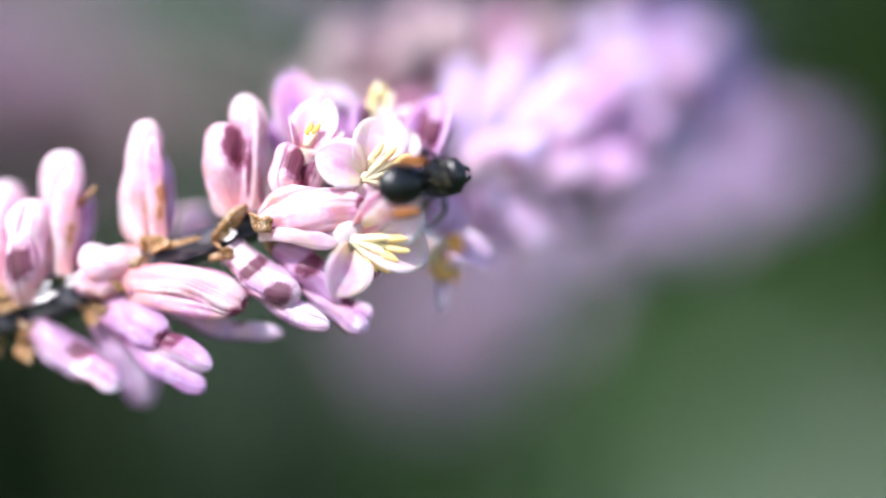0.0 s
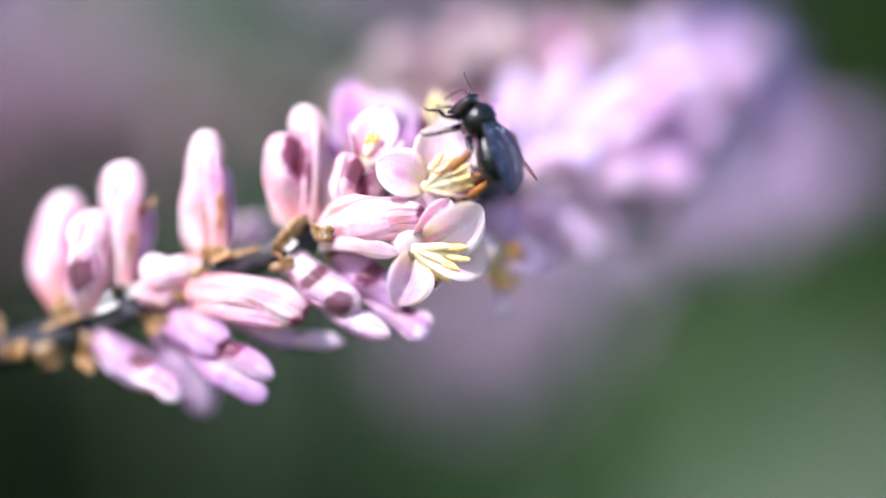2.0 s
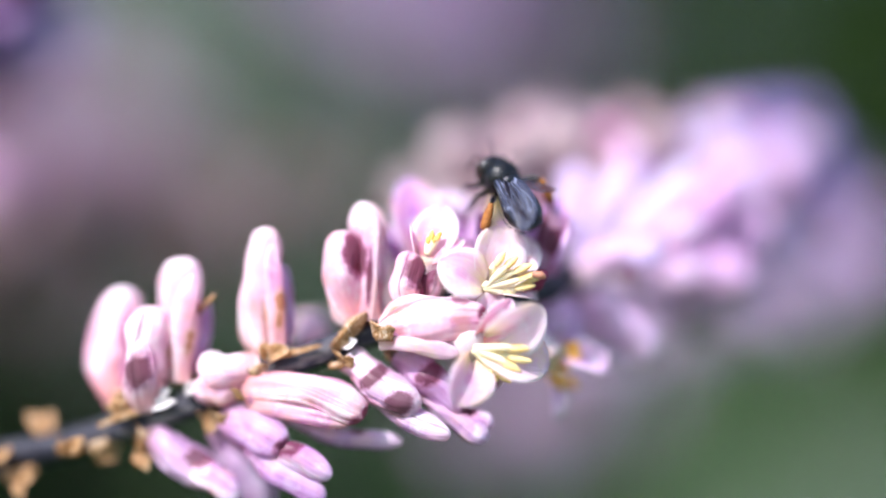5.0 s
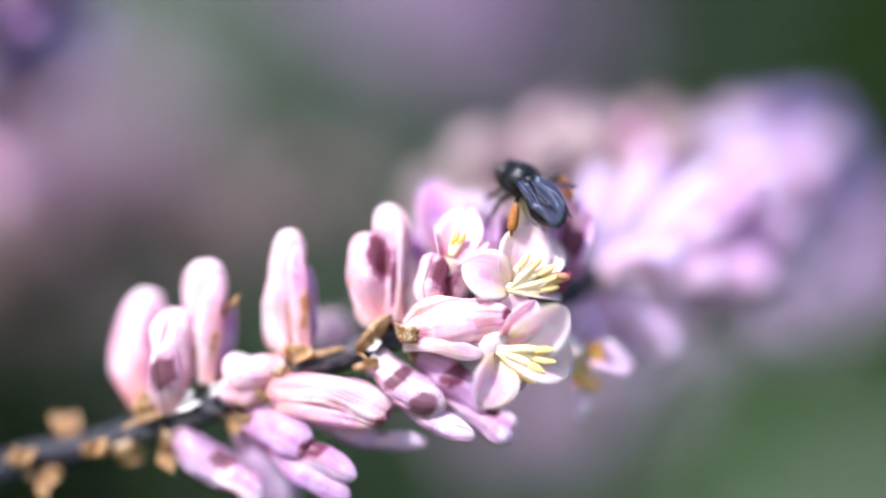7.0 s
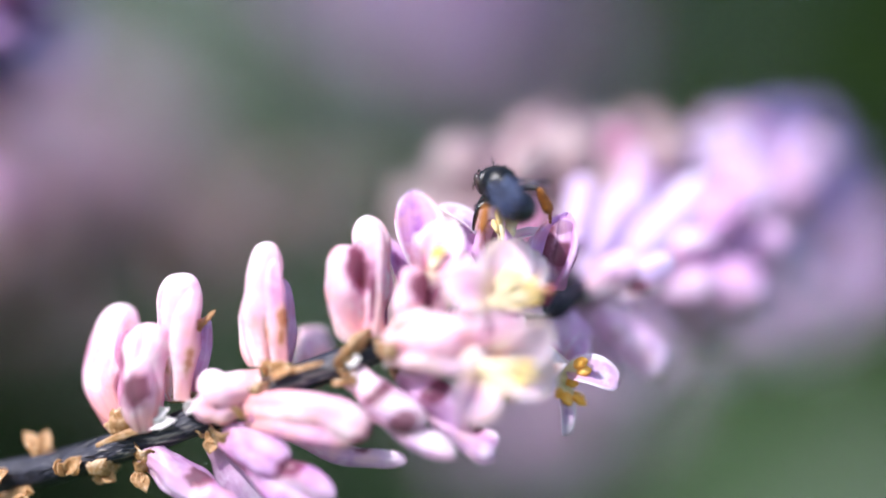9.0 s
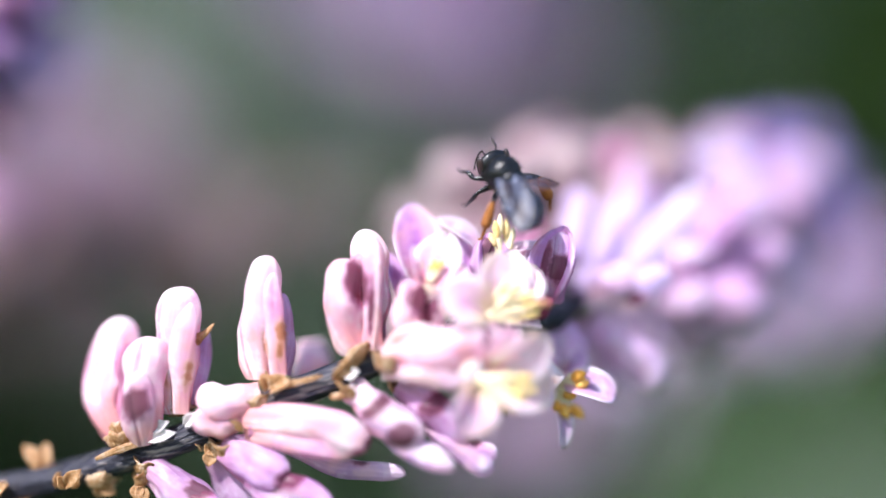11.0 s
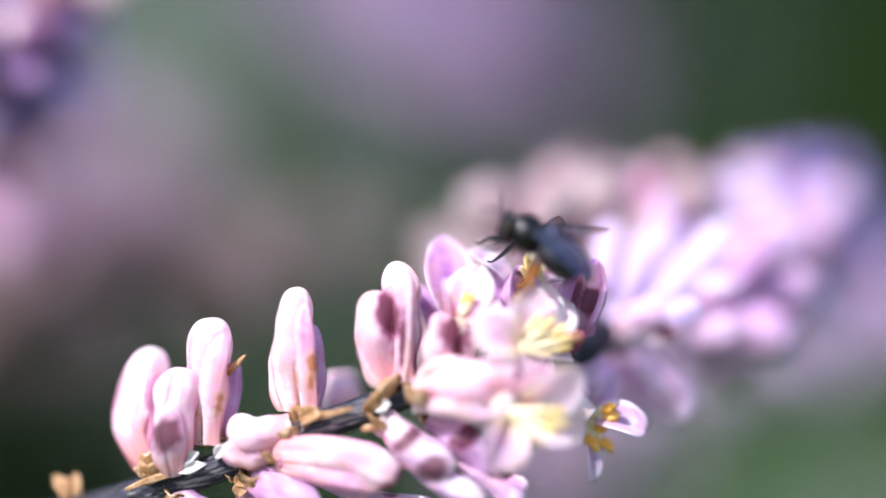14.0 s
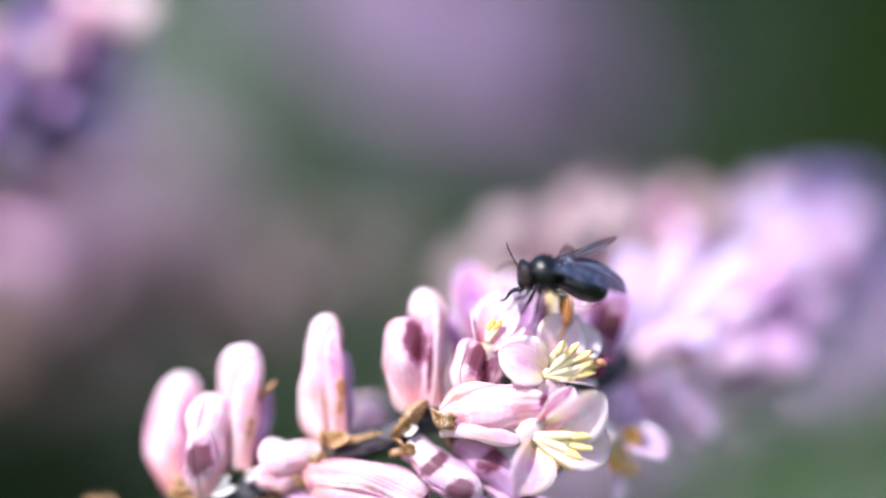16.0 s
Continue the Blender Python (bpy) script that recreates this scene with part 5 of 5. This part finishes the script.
def make_bee():
    """A small black stingless bee, 5 mm long: x forward, z its back, in millimetres."""
    rng = random.Random(4)
    thing = new("bee")
    tagged(thing, "small black bee with orange pollen-covered hind legs on pink flowers", "bee")

    def thorax_shape(v, w):
        return Vector((w.x, w.y, w.z * (1.0 if v.z > 0 else 0.85) + 0.06 * v.x))
    th = moved(lump(0.98, 0.86, 0.86, 14, 22, thorax_shape), Matrix.Translation((0.72, 0, 0.05)))
    thorax = part("thorax", scaled(th), BLACK, thing)
    scut = moved(lump(0.38, 0.50, 0.24, 8, 14), Matrix.Translation((-0.02, 0, 0.66)))
    part("scutellum", scaled(scut), BLACK, thorax)
    part("body_hair", scaled(hairs(rng, (0.72, 0, 0.05), (0.96, 0.84, 0.84), 1800, 0.24, 0.009, lambda v: True)), FUZZ, thorax, "short dark hair")
    part("pale_hair", scaled(hairs(rng, (0.72, 0, 0.0), (0.95, 0.84, 0.80), 110, 0.20, 0.008, lambda v: v.z < -0.5 and v.x < 0.2)), PALE_HAIR, thorax, "pale hair on the underside")

    def abdomen_shape(v, w):
        x = -v.z
        seg = 0.05 * abs(math.sin((x + 1) * 2.6 * math.pi / 1.0))
        r = (1 - 0.20 * x - 0.08 * x * x) * (1 + seg)
        return Vector((v.x * 0.67 * r, v.y * 0.92 * r, w.z))
    ab = lump(0.9, 0.9, 1.55, 26, 24, abdomen_shape)
    ab = moved(ab, pose(-1.55, 0, 0.0, 0, -93, 0).to_4x4())
    abd = part("abdomen", scaled(ab), BLACK, thing, "glossy black banded abdomen")
    part("body_hair", scaled(hairs(rng, (-1.6, 0, -0.12), (1.5, 0.95, 0.88), 900, 0.15, 0.007, lambda v: v.x < 0.3 or v.z < -0.2)), FUZZ, abd, "short dark hair")
    waist = tube([(-0.35, 0, 0.0), (-0.1, 0, 0.0), (0.1, 0, 0.02)], [0.34, 0.28, 0.40], 12, step=3)
    part("waist", scaled(waist), BLACK, thing)

    def head_shape(v, w):
        return Vector((w.x * (1 - 0.15 * v.z), w.y * (1.0 + 0.06 * v.z), w.z))
    hd = moved(lump(0.48, 0.84, 0.74, 14, 20, head_shape), pose(1.85, 0, -0.12, 0, 18, 0))
    tuck = Vector((1.70, 0, -0.10)) * MM
    head = part("head", scaled(hd), BLACK, thing, "", Matrix.Translation(tuck + Vector((-0.16, 0, -0.10)) * MM) @ pose(0, 0, 0, 0, 18, 0) @ Matrix.Translation(-tuck))
    part("face_hair", scaled(hairs(rng, (1.88, 0, -0.12), (0.46, 0.76, 0.72), 420, 0.15, 0.008, lambda v: v.x > 0.1)), FUZZ, head, "short dark hair")
    antennae = {}
    for s in (1, -1):
        ey = moved(lump(0.28, 0.18, 0.54, 10, 14), pose(1.92, s * 0.71, -0.04, 0, 14, s * 12))
        part("compound_eye", scaled(ey), EYE, head)
        scape = [(2.22, s * 0.20, 0.10), (2.38, s * 0.32, 0.38), (2.48, s * 0.40, 0.52)]
        reach = [(2.48, 0.40, 0.52), (2.85, 0.52, 0.56), (3.30, 0.68, 0.46), (3.65, 0.82, 0.28)] if s > 0 else [(2.48, -0.40, 0.52), (2.64, -0.48, 0.80), (2.78, -0.58, 1.06), (2.86, -0.66, 1.34)]
        part("antenna", scaled(tube(scape, [0.045, 0.04, 0.04], 8, step=3)), BLACK, head)
        joint = Vector((2.48 * 0.91, s * 0.40 * 1.08, 0.52 * 1.10)) * MM
        fl = moved(scaled(tube(reach, [0.036, 0.046, 0.046, 0.032], 8, 1, 0.0, 6)), Matrix.Translation(-joint))
        antennae["left" if s > 0 else "right"] = (part("flagellum", fl, BLACK, head, m=Matrix.Translation(joint)), joint)
        mand = tube([(2.12, s * 0.30, -0.70), (2.26, s * 0.24, -0.88), (2.32, s * 0.06, -0.96)], [0.12, 0.10, 0.04], 8, step=3)
        part("mandible", scaled(mand), BLACK, head)
    part("clypeus", scaled(moved(lump(0.16, 0.36, 0.30, 8, 12), pose(2.24, 0, -0.46, 0, 10, 0))), BLACK, head)
    wings = {}
    for s, side in ((1, "left"), (-1, "right")):
        for name, l, w, root, bulge in (("forewing", 4.1, 1.50, (0.50, s * 0.72, 0.42), 0.12), ("hindwing", 2.1, 0.85, (0.12, s * 0.68, 0.38), 0.08)):
            def fn(u, v):
                lead = 0.10 * w * math.sin(math.pi * v)
                trail = w * (0.10 + 0.90 * math.sin(math.pi * min(1, 0.10 + 0.82 * v)) ** 0.8) * (1 if v < 0.9 else 1 - ((v - 0.9) / 0.1) ** 2 * 0.65)
                y = lead - (lead + trail) * u
                return (-v * l * MM, s * y * MM, (bulge * math.sin(3 * v) * (1 - u) + 0.03 * math.sin(9 * v + 5 * u)) * MM)
            me = sheet(fn, 10, 16, 0.00002)
            ob = part(name, me, WING if s > 0 else AMBER_WING, thing, "smoky translucent veined wing")
            edge = tube([fn(0, k / 10) for k in range(11)], [0.00005 * (1 - 0.06 * k) for k in range(11)], 6, step=2)
            part("wing_edge", edge, BLACK, ob)
            wings[(side, name)] = (ob, Vector(root) * MM)
    legs = {}
    # femur, tibia and tarsus joints, millimetres, for the left side
    plan = {
        "fore": [(1.25, 0.45, -0.62), (1.55, 0.95, -1.05), (2.05, 0.95, -1.25), (2.30, 0.90, -1.75)],
        "mid": [(0.75, 0.50, -0.75), (0.75, 1.20, -0.95), (0.85, 1.35, -1.60), (1.05, 1.40, -2.20)],
        "hind": [(0.05, 0.55, -0.55), (-0.80, 1.20, -0.55), (-1.10, 1.42, -1.80), (-0.90, 1.36, -2.50)],
    }
    for s, side in ((1, "left"), (-1, "right")):
        for k, joints in plan.items():
            j = [Vector((x, y * s, z)) for x, y, z in joints]
            hind = k == "hind"
            root = j[0]
            j = [q - root for q in j]
            fem = part("leg", scaled(tube([j[0], (j[0] + j[1]) / 2 + Vector((0, 0, 0.05)), j[1]], [0.15, 0.16, 0.10], 10, step=4)), BLACK, thing, "black jointed leg", Matrix.Translation(Vector((root.x * 0.91, root.y * 1.08, root.z * 1.1)) * MM))
            if hind:
                mid = (j[1] + j[2]) / 2
                tib = part("tibia", scaled(tube([j[1], j[1].lerp(j[2], 0.35), j[1].lerp(j[2], 0.8), j[2]], [0.12, 0.23, 0.28, 0.19], 12, 3, 0.08, 5)), POLLEN, fem, "broad orange pollen-loaded hind shin")
            else:
                tib = part("tibia", scaled(tube([j[1], (j[1] + j[2]) / 2, j[2]], [0.09, 0.13, 0.11], 10, step=4)), BLACK, fem)
            foot = [j[2], j[2].lerp(j[3], 0.45), j[3], j[3] + Vector((0.25, s * 0.05, -0.12))]
            part("tarsus", scaled(tube(foot, [0.10, 0.09, 0.06, 0.03], 8, 3, 0.05, 5)), POLLEN if hind else BLACK, fem)
            legs[(side, k)] = (fem, root * MM)
    return thing, wings, legs, antennae, (head, tuck)


bee, bee_wings, bee_legs, bee_antennae, bee_head = make_bee()


def facing(t, x, y, z, ahead, back):
    """A row for the bee: where it is, which way its head points and where its back faces."""
    h = Vector(ahead).normalized()
    d = Vector(back)
    d = (d - h * d.dot(h)).normalized()
    m = Matrix((h, d.cross(h), d)).transposed().to_4x4()
    m.translation = mm(x, y, z)
    return (t, m)


def motions():
    walk(bee, [
        facing(0.00, 6.89, -3.30, -2.19, (0.92, 0.32, 0.16), (-0.3, 0.95, 0)),
        facing(0.25, 6.79, -3.30, -1.93, (0.86, 0.32, 0.36), (-0.3, 0.95, -0.1)),
        facing(0.50, 6.70, -3.30, -1.68, (0.78, 0.34, 0.50), (-0.3, 0.92, -0.2)),
        facing(0.75, 7.10, -3.60, -1.45, (0.25, 0.55, 0.75), (0.5, 0.7, -0.4)),
        facing(1.00, 7.00, -3.90, -1.18, (-0.05, 0.5, 0.82), (0.8, 0.3, 0)),
        facing(1.25, 6.81, -3.80, -0.94, (-0.1, 0.2, 0.95), (0.85, 0.2, 0.1)),
        facing(1.50, 6.74, -3.70, -0.15, (-0.15, -0.1, 0.95), (0.92, -0.05, 0.2)),
        facing(2.00, 6.47, -3.20, 0.76, (-0.36, 0, 0.9), (0.8, -0.32, 0.4)),
        facing(2.50, 6.02, -2.00, 1.08, (-0.36, 0.1, 0.88), (0.75, -0.42, 0.4)),
        facing(3.00, 5.68, -0.80, 1.76, (-0.42, 0.25, 0.82), (0.5, -0.68, 0.45)),
        facing(3.50, 6.17, 0.00, 2.07, (-0.40, 0.25, 0.80), (0.45, -0.7, 0.45)),
        facing(4.00, 5.22, -1.00, 2.50, (-0.33, 0.4, 0.8), (0.3, -0.8, 0.5)),
        facing(6.50, 4.47, -1.00, 3.34, (-0.52, 0.45, 0.55), (0.2, -0.6, 0.7)),
        facing(7.00, 4.52, -1.00, 3.15, (-0.52, 0.45, 0.55), (0.2, -0.6, 0.7)),
        facing(7.50, 4.67, -1.00, 3.38, (-0.52, 0.47, 0.55), (0.2, -0.6, 0.7)),
        facing(8.00, 4.24, -0.50, 3.35, (-0.58, 0.47, 0.52), (0.25, -0.55, 0.75)),
        facing(8.50, 4.58, -0.50, 3.51, (-0.55, 0.47, 0.55), (0.2, -0.6, 0.7)),
        facing(8.75, 4.17, -0.50, 3.61, (-0.5, 0.5, 0.55), (0.2, -0.6, 0.7)),
        facing(9.00, 4.17, -0.50, 3.60, (-0.35, 0.75, 0.45), (-0.1, -0.5, 0.85)),
        facing(9.25, 4.49, -0.50, 3.79, (-0.35, 0.75, 0.45), (-0.1, -0.5, 0.85)),
        facing(11.30, 4.55, -0.50, 4.71, (-0.45, 0.4, 0.76), (0.2, -0.85, 0.4)),
        facing(11.50, 4.52, -0.50, 4.65, (-0.45, 0.4, 0.76), (0.2, -0.85, 0.4)),
        facing(11.80, 4.47, -0.50, 4.34, (-0.36, 0.25, 0.85), (0.2, -0.85, 0.4)),
        facing(12.00, 4.65, -0.50, 4.21, (-0.4, 0.1, 0.85), (0.3, -0.75, 0.55)),
        facing(12.50, 4.31, -0.70, 3.73, (-0.75, 0.05, 0.5), (0.45, -0.35, 0.8)),
        facing(13.00, 4.24, -0.70, 3.53, (-0.85, -0.05, 0.45), (0.4, -0.2, 0.9)),
        facing(13.50, 4.20, -1.30, 3.41, (-0.78, -0.05, 0.60), (0.4, -0.2, 0.9)),
        facing(14.00, 4.12, -2.00, 3.39, (-0.78, -0.05, 0.60), (0.4, -0.2, 0.9)),
        facing(14.50, 4.10, -2.20, 3.27, (-0.88, -0.1, 0.37), (0.4, -0.2, 0.9)),
        facing(15.00, 3.95, -2.60, 3.22, (-0.92, -0.1, 0.32), (0.4, -0.2, 0.9)),
        facing(15.40, 3.92, -3.00, 3.01, (-0.9, -0.1, 0.3), (0.3, -0.2, 0.95)),
        facing(16.00, 3.92, -3.00, 2.97, (-0.93, -0.1, 0.25), (0.25, -0.15, 0.95)),
    ])
    # wings: (seconds, sweep out, lift, twist) for the left and the right pair
    for side, s, rows in (
        ("left", 1, [(0, 0, 78, 0), (0.7, 0, 75, 0), (1.0, 4, 8, 60), (1.4, 6, 4, 62), (2.5, 8, 2, 36), (4, 8, 4, 30), (8.75, 10, 5, 30), (11.3, 10, 5, 30), (12.5, 8, -4, 46), (16, 9, -2, 46)]),
        ("right", -1, [(0, 0, 78, 0), (0.7, 0, 75, 0), (1.0, 6, 12, 15), (1.5, 8, 14, 15), (2, 8, 14, 15), (3, -4, 8, 15), (4, -10, 6, 20), (6.5, -12, 6, 20), (8.5, -12, 6, 20), (11.3, -10, 6, 20), (12.1, -9, 7, 20), (12.5, 14, 30, 10), (16, 18, 34, 10)]),
    ):
        for name, extra in (("forewing", 0), ("hindwing", 10 if s > 0 else 55)):
            ob, root = bee_wings[(side, name)]
            walk(ob, [(t, Matrix.Translation(root) @ pose(0, 0, 0, 0, 0, -s * (sweep + extra)) @ pose(0, 0, 0, 0, lift, 0) @ pose(0, 0, 0, -s * twist, 0, 0)) for t, sweep, lift, twist in rows])
    # head: (seconds, nod down, drawn in)
    head, neck = bee_head
    walk(head, [(t, Matrix.Translation(neck + Vector((-0.16 - tucked, 0, -0.10)) * MM) @ pose(0, 0, 0, 0, nod, 0) @ Matrix.Translation(-neck)) for t, nod, tucked in ((0, -60, 0.45), (0.5, -60, 0.45), (0.9, 18, 0), (16, 18, 0))])
    # feelers: (seconds, fold down)
    for ob, joint in bee_antennae.values():
        walk(ob, [(t, Matrix.Translation(joint) @ pose(0, 0, 0, 0, fold, 0)) for t, fold in ((0, 85), (0.55, 85), (1.0, 30), (1.5, 45), (2.0, 60), (4.0, 65), (5.0, 50), (6.3, 80), (8.75, 80), (9.0, 60), (10.0, 75), (11.5, 75), (12.0, 30), (12.5, 0), (16, 0))])
    # legs: (seconds, swing back, lift outwards, reach back, out and up) about their roots
    for key, rows in (
        (("left", "hind"), [(0, 88, -12, 0.9, 0.2, -1.0), (0.55, 84, -12, 0.8, 0.2, -1.0), (1.0, 5, 10, 0), (1.6, 5, 0, 0.1), (2.5, 10, 4, 0), (4, 24, 12, 0), (6.5, 24, 16, 0), (11.5, 20, 18, 0), (12.5, 8, 0, 0), (16, 0, 0, 0)]),
        (("right", "hind"), [(0, 88, 0, 0.2, -0.3, -1.0), (0.55, 84, 0, 0.2, -0.2, -1.0), (1.0, 0, 0, 1.7, -1.0, 0), (1.6, 0, 0, 1.9, -1.6, -0.2), (2.5, 10, 0, 1.6), (3.3, 25, 0, 1.3), (4, 28, 8, -0.2, 0.25, 0.5), (6.5, 28, 10, -0.3, 0.6, 0.6), (8.75, 28, 10, -0.3, 0.6, 0.6), (9.0, 10, 4, -0.3, 0.45, 0.3), (9.3, 10, 4, -0.3, 0.45, 0.3), (11.3, 28, 8, -0.3, 0.3, 0.3), (11.8, 28, 8, -0.3, 0.3, 0.3), (12.5, 10, 10, 0), (16, 5, 0, 0)]),
        (("left", "fore"), [(0, 75, 0, 0.6, -0.3, 0.9), (0.55, 60, 0, 0.6, -0.3, 0.9), (0.95, 0, 0, 0), (4, 0, 0, 0), (6.5, 15, 0, 0), (9, 15, 0, 0), (11.3, -25, 20, 0), (12.1, -20, 15, 0), (12.8, 10, 0, 0), (16, 5, 0, 0)]),
        (("right", "fore"), [(0, 75, 0, 0.6, -0.3, 0.9), (0.55, 60, 0, 0.6, -0.3, 0.9), (0.95, 0, 0, 0), (16, 0, 0, 0)]),
        (("right", "mid"), [(0, 70, 0, 0.3, 0, 0.2), (0.55, 60, 0, 0.3, 0, 0.2), (0.95, 0, 0, 0), (16, 0, 0, 0)]),
        (("left", "mid"), [(0, 98, 20, 0.6, 0.4, -0.4), (0.55, 96, 24, 0.6, 0.4, -0.4), (0.95, 0, 0, 0), (6.5, 10, 0, 0), (11.5, 0, 8, 0), (13, 8, 0, 0), (14.5, 0, 0, 0), (16, 10, 0, 0)]),
    ):
        ob, root = bee_legs[key]
        s = 1 if key[0] == "left" else -1
        steps = []
        for t, back, lift, reach, *more in rows:
            out, up = more or (0, 0)
            hip = Vector((root.x * 0.91 - reach * MM, root.y * 1.08 + s * out * MM, root.z * 1.1 + up * MM))
            steps.append((t, Matrix.Translation(hip) @ pose(0, 0, 0, s * lift, back, 0)))
        walk(ob, steps)


motions()
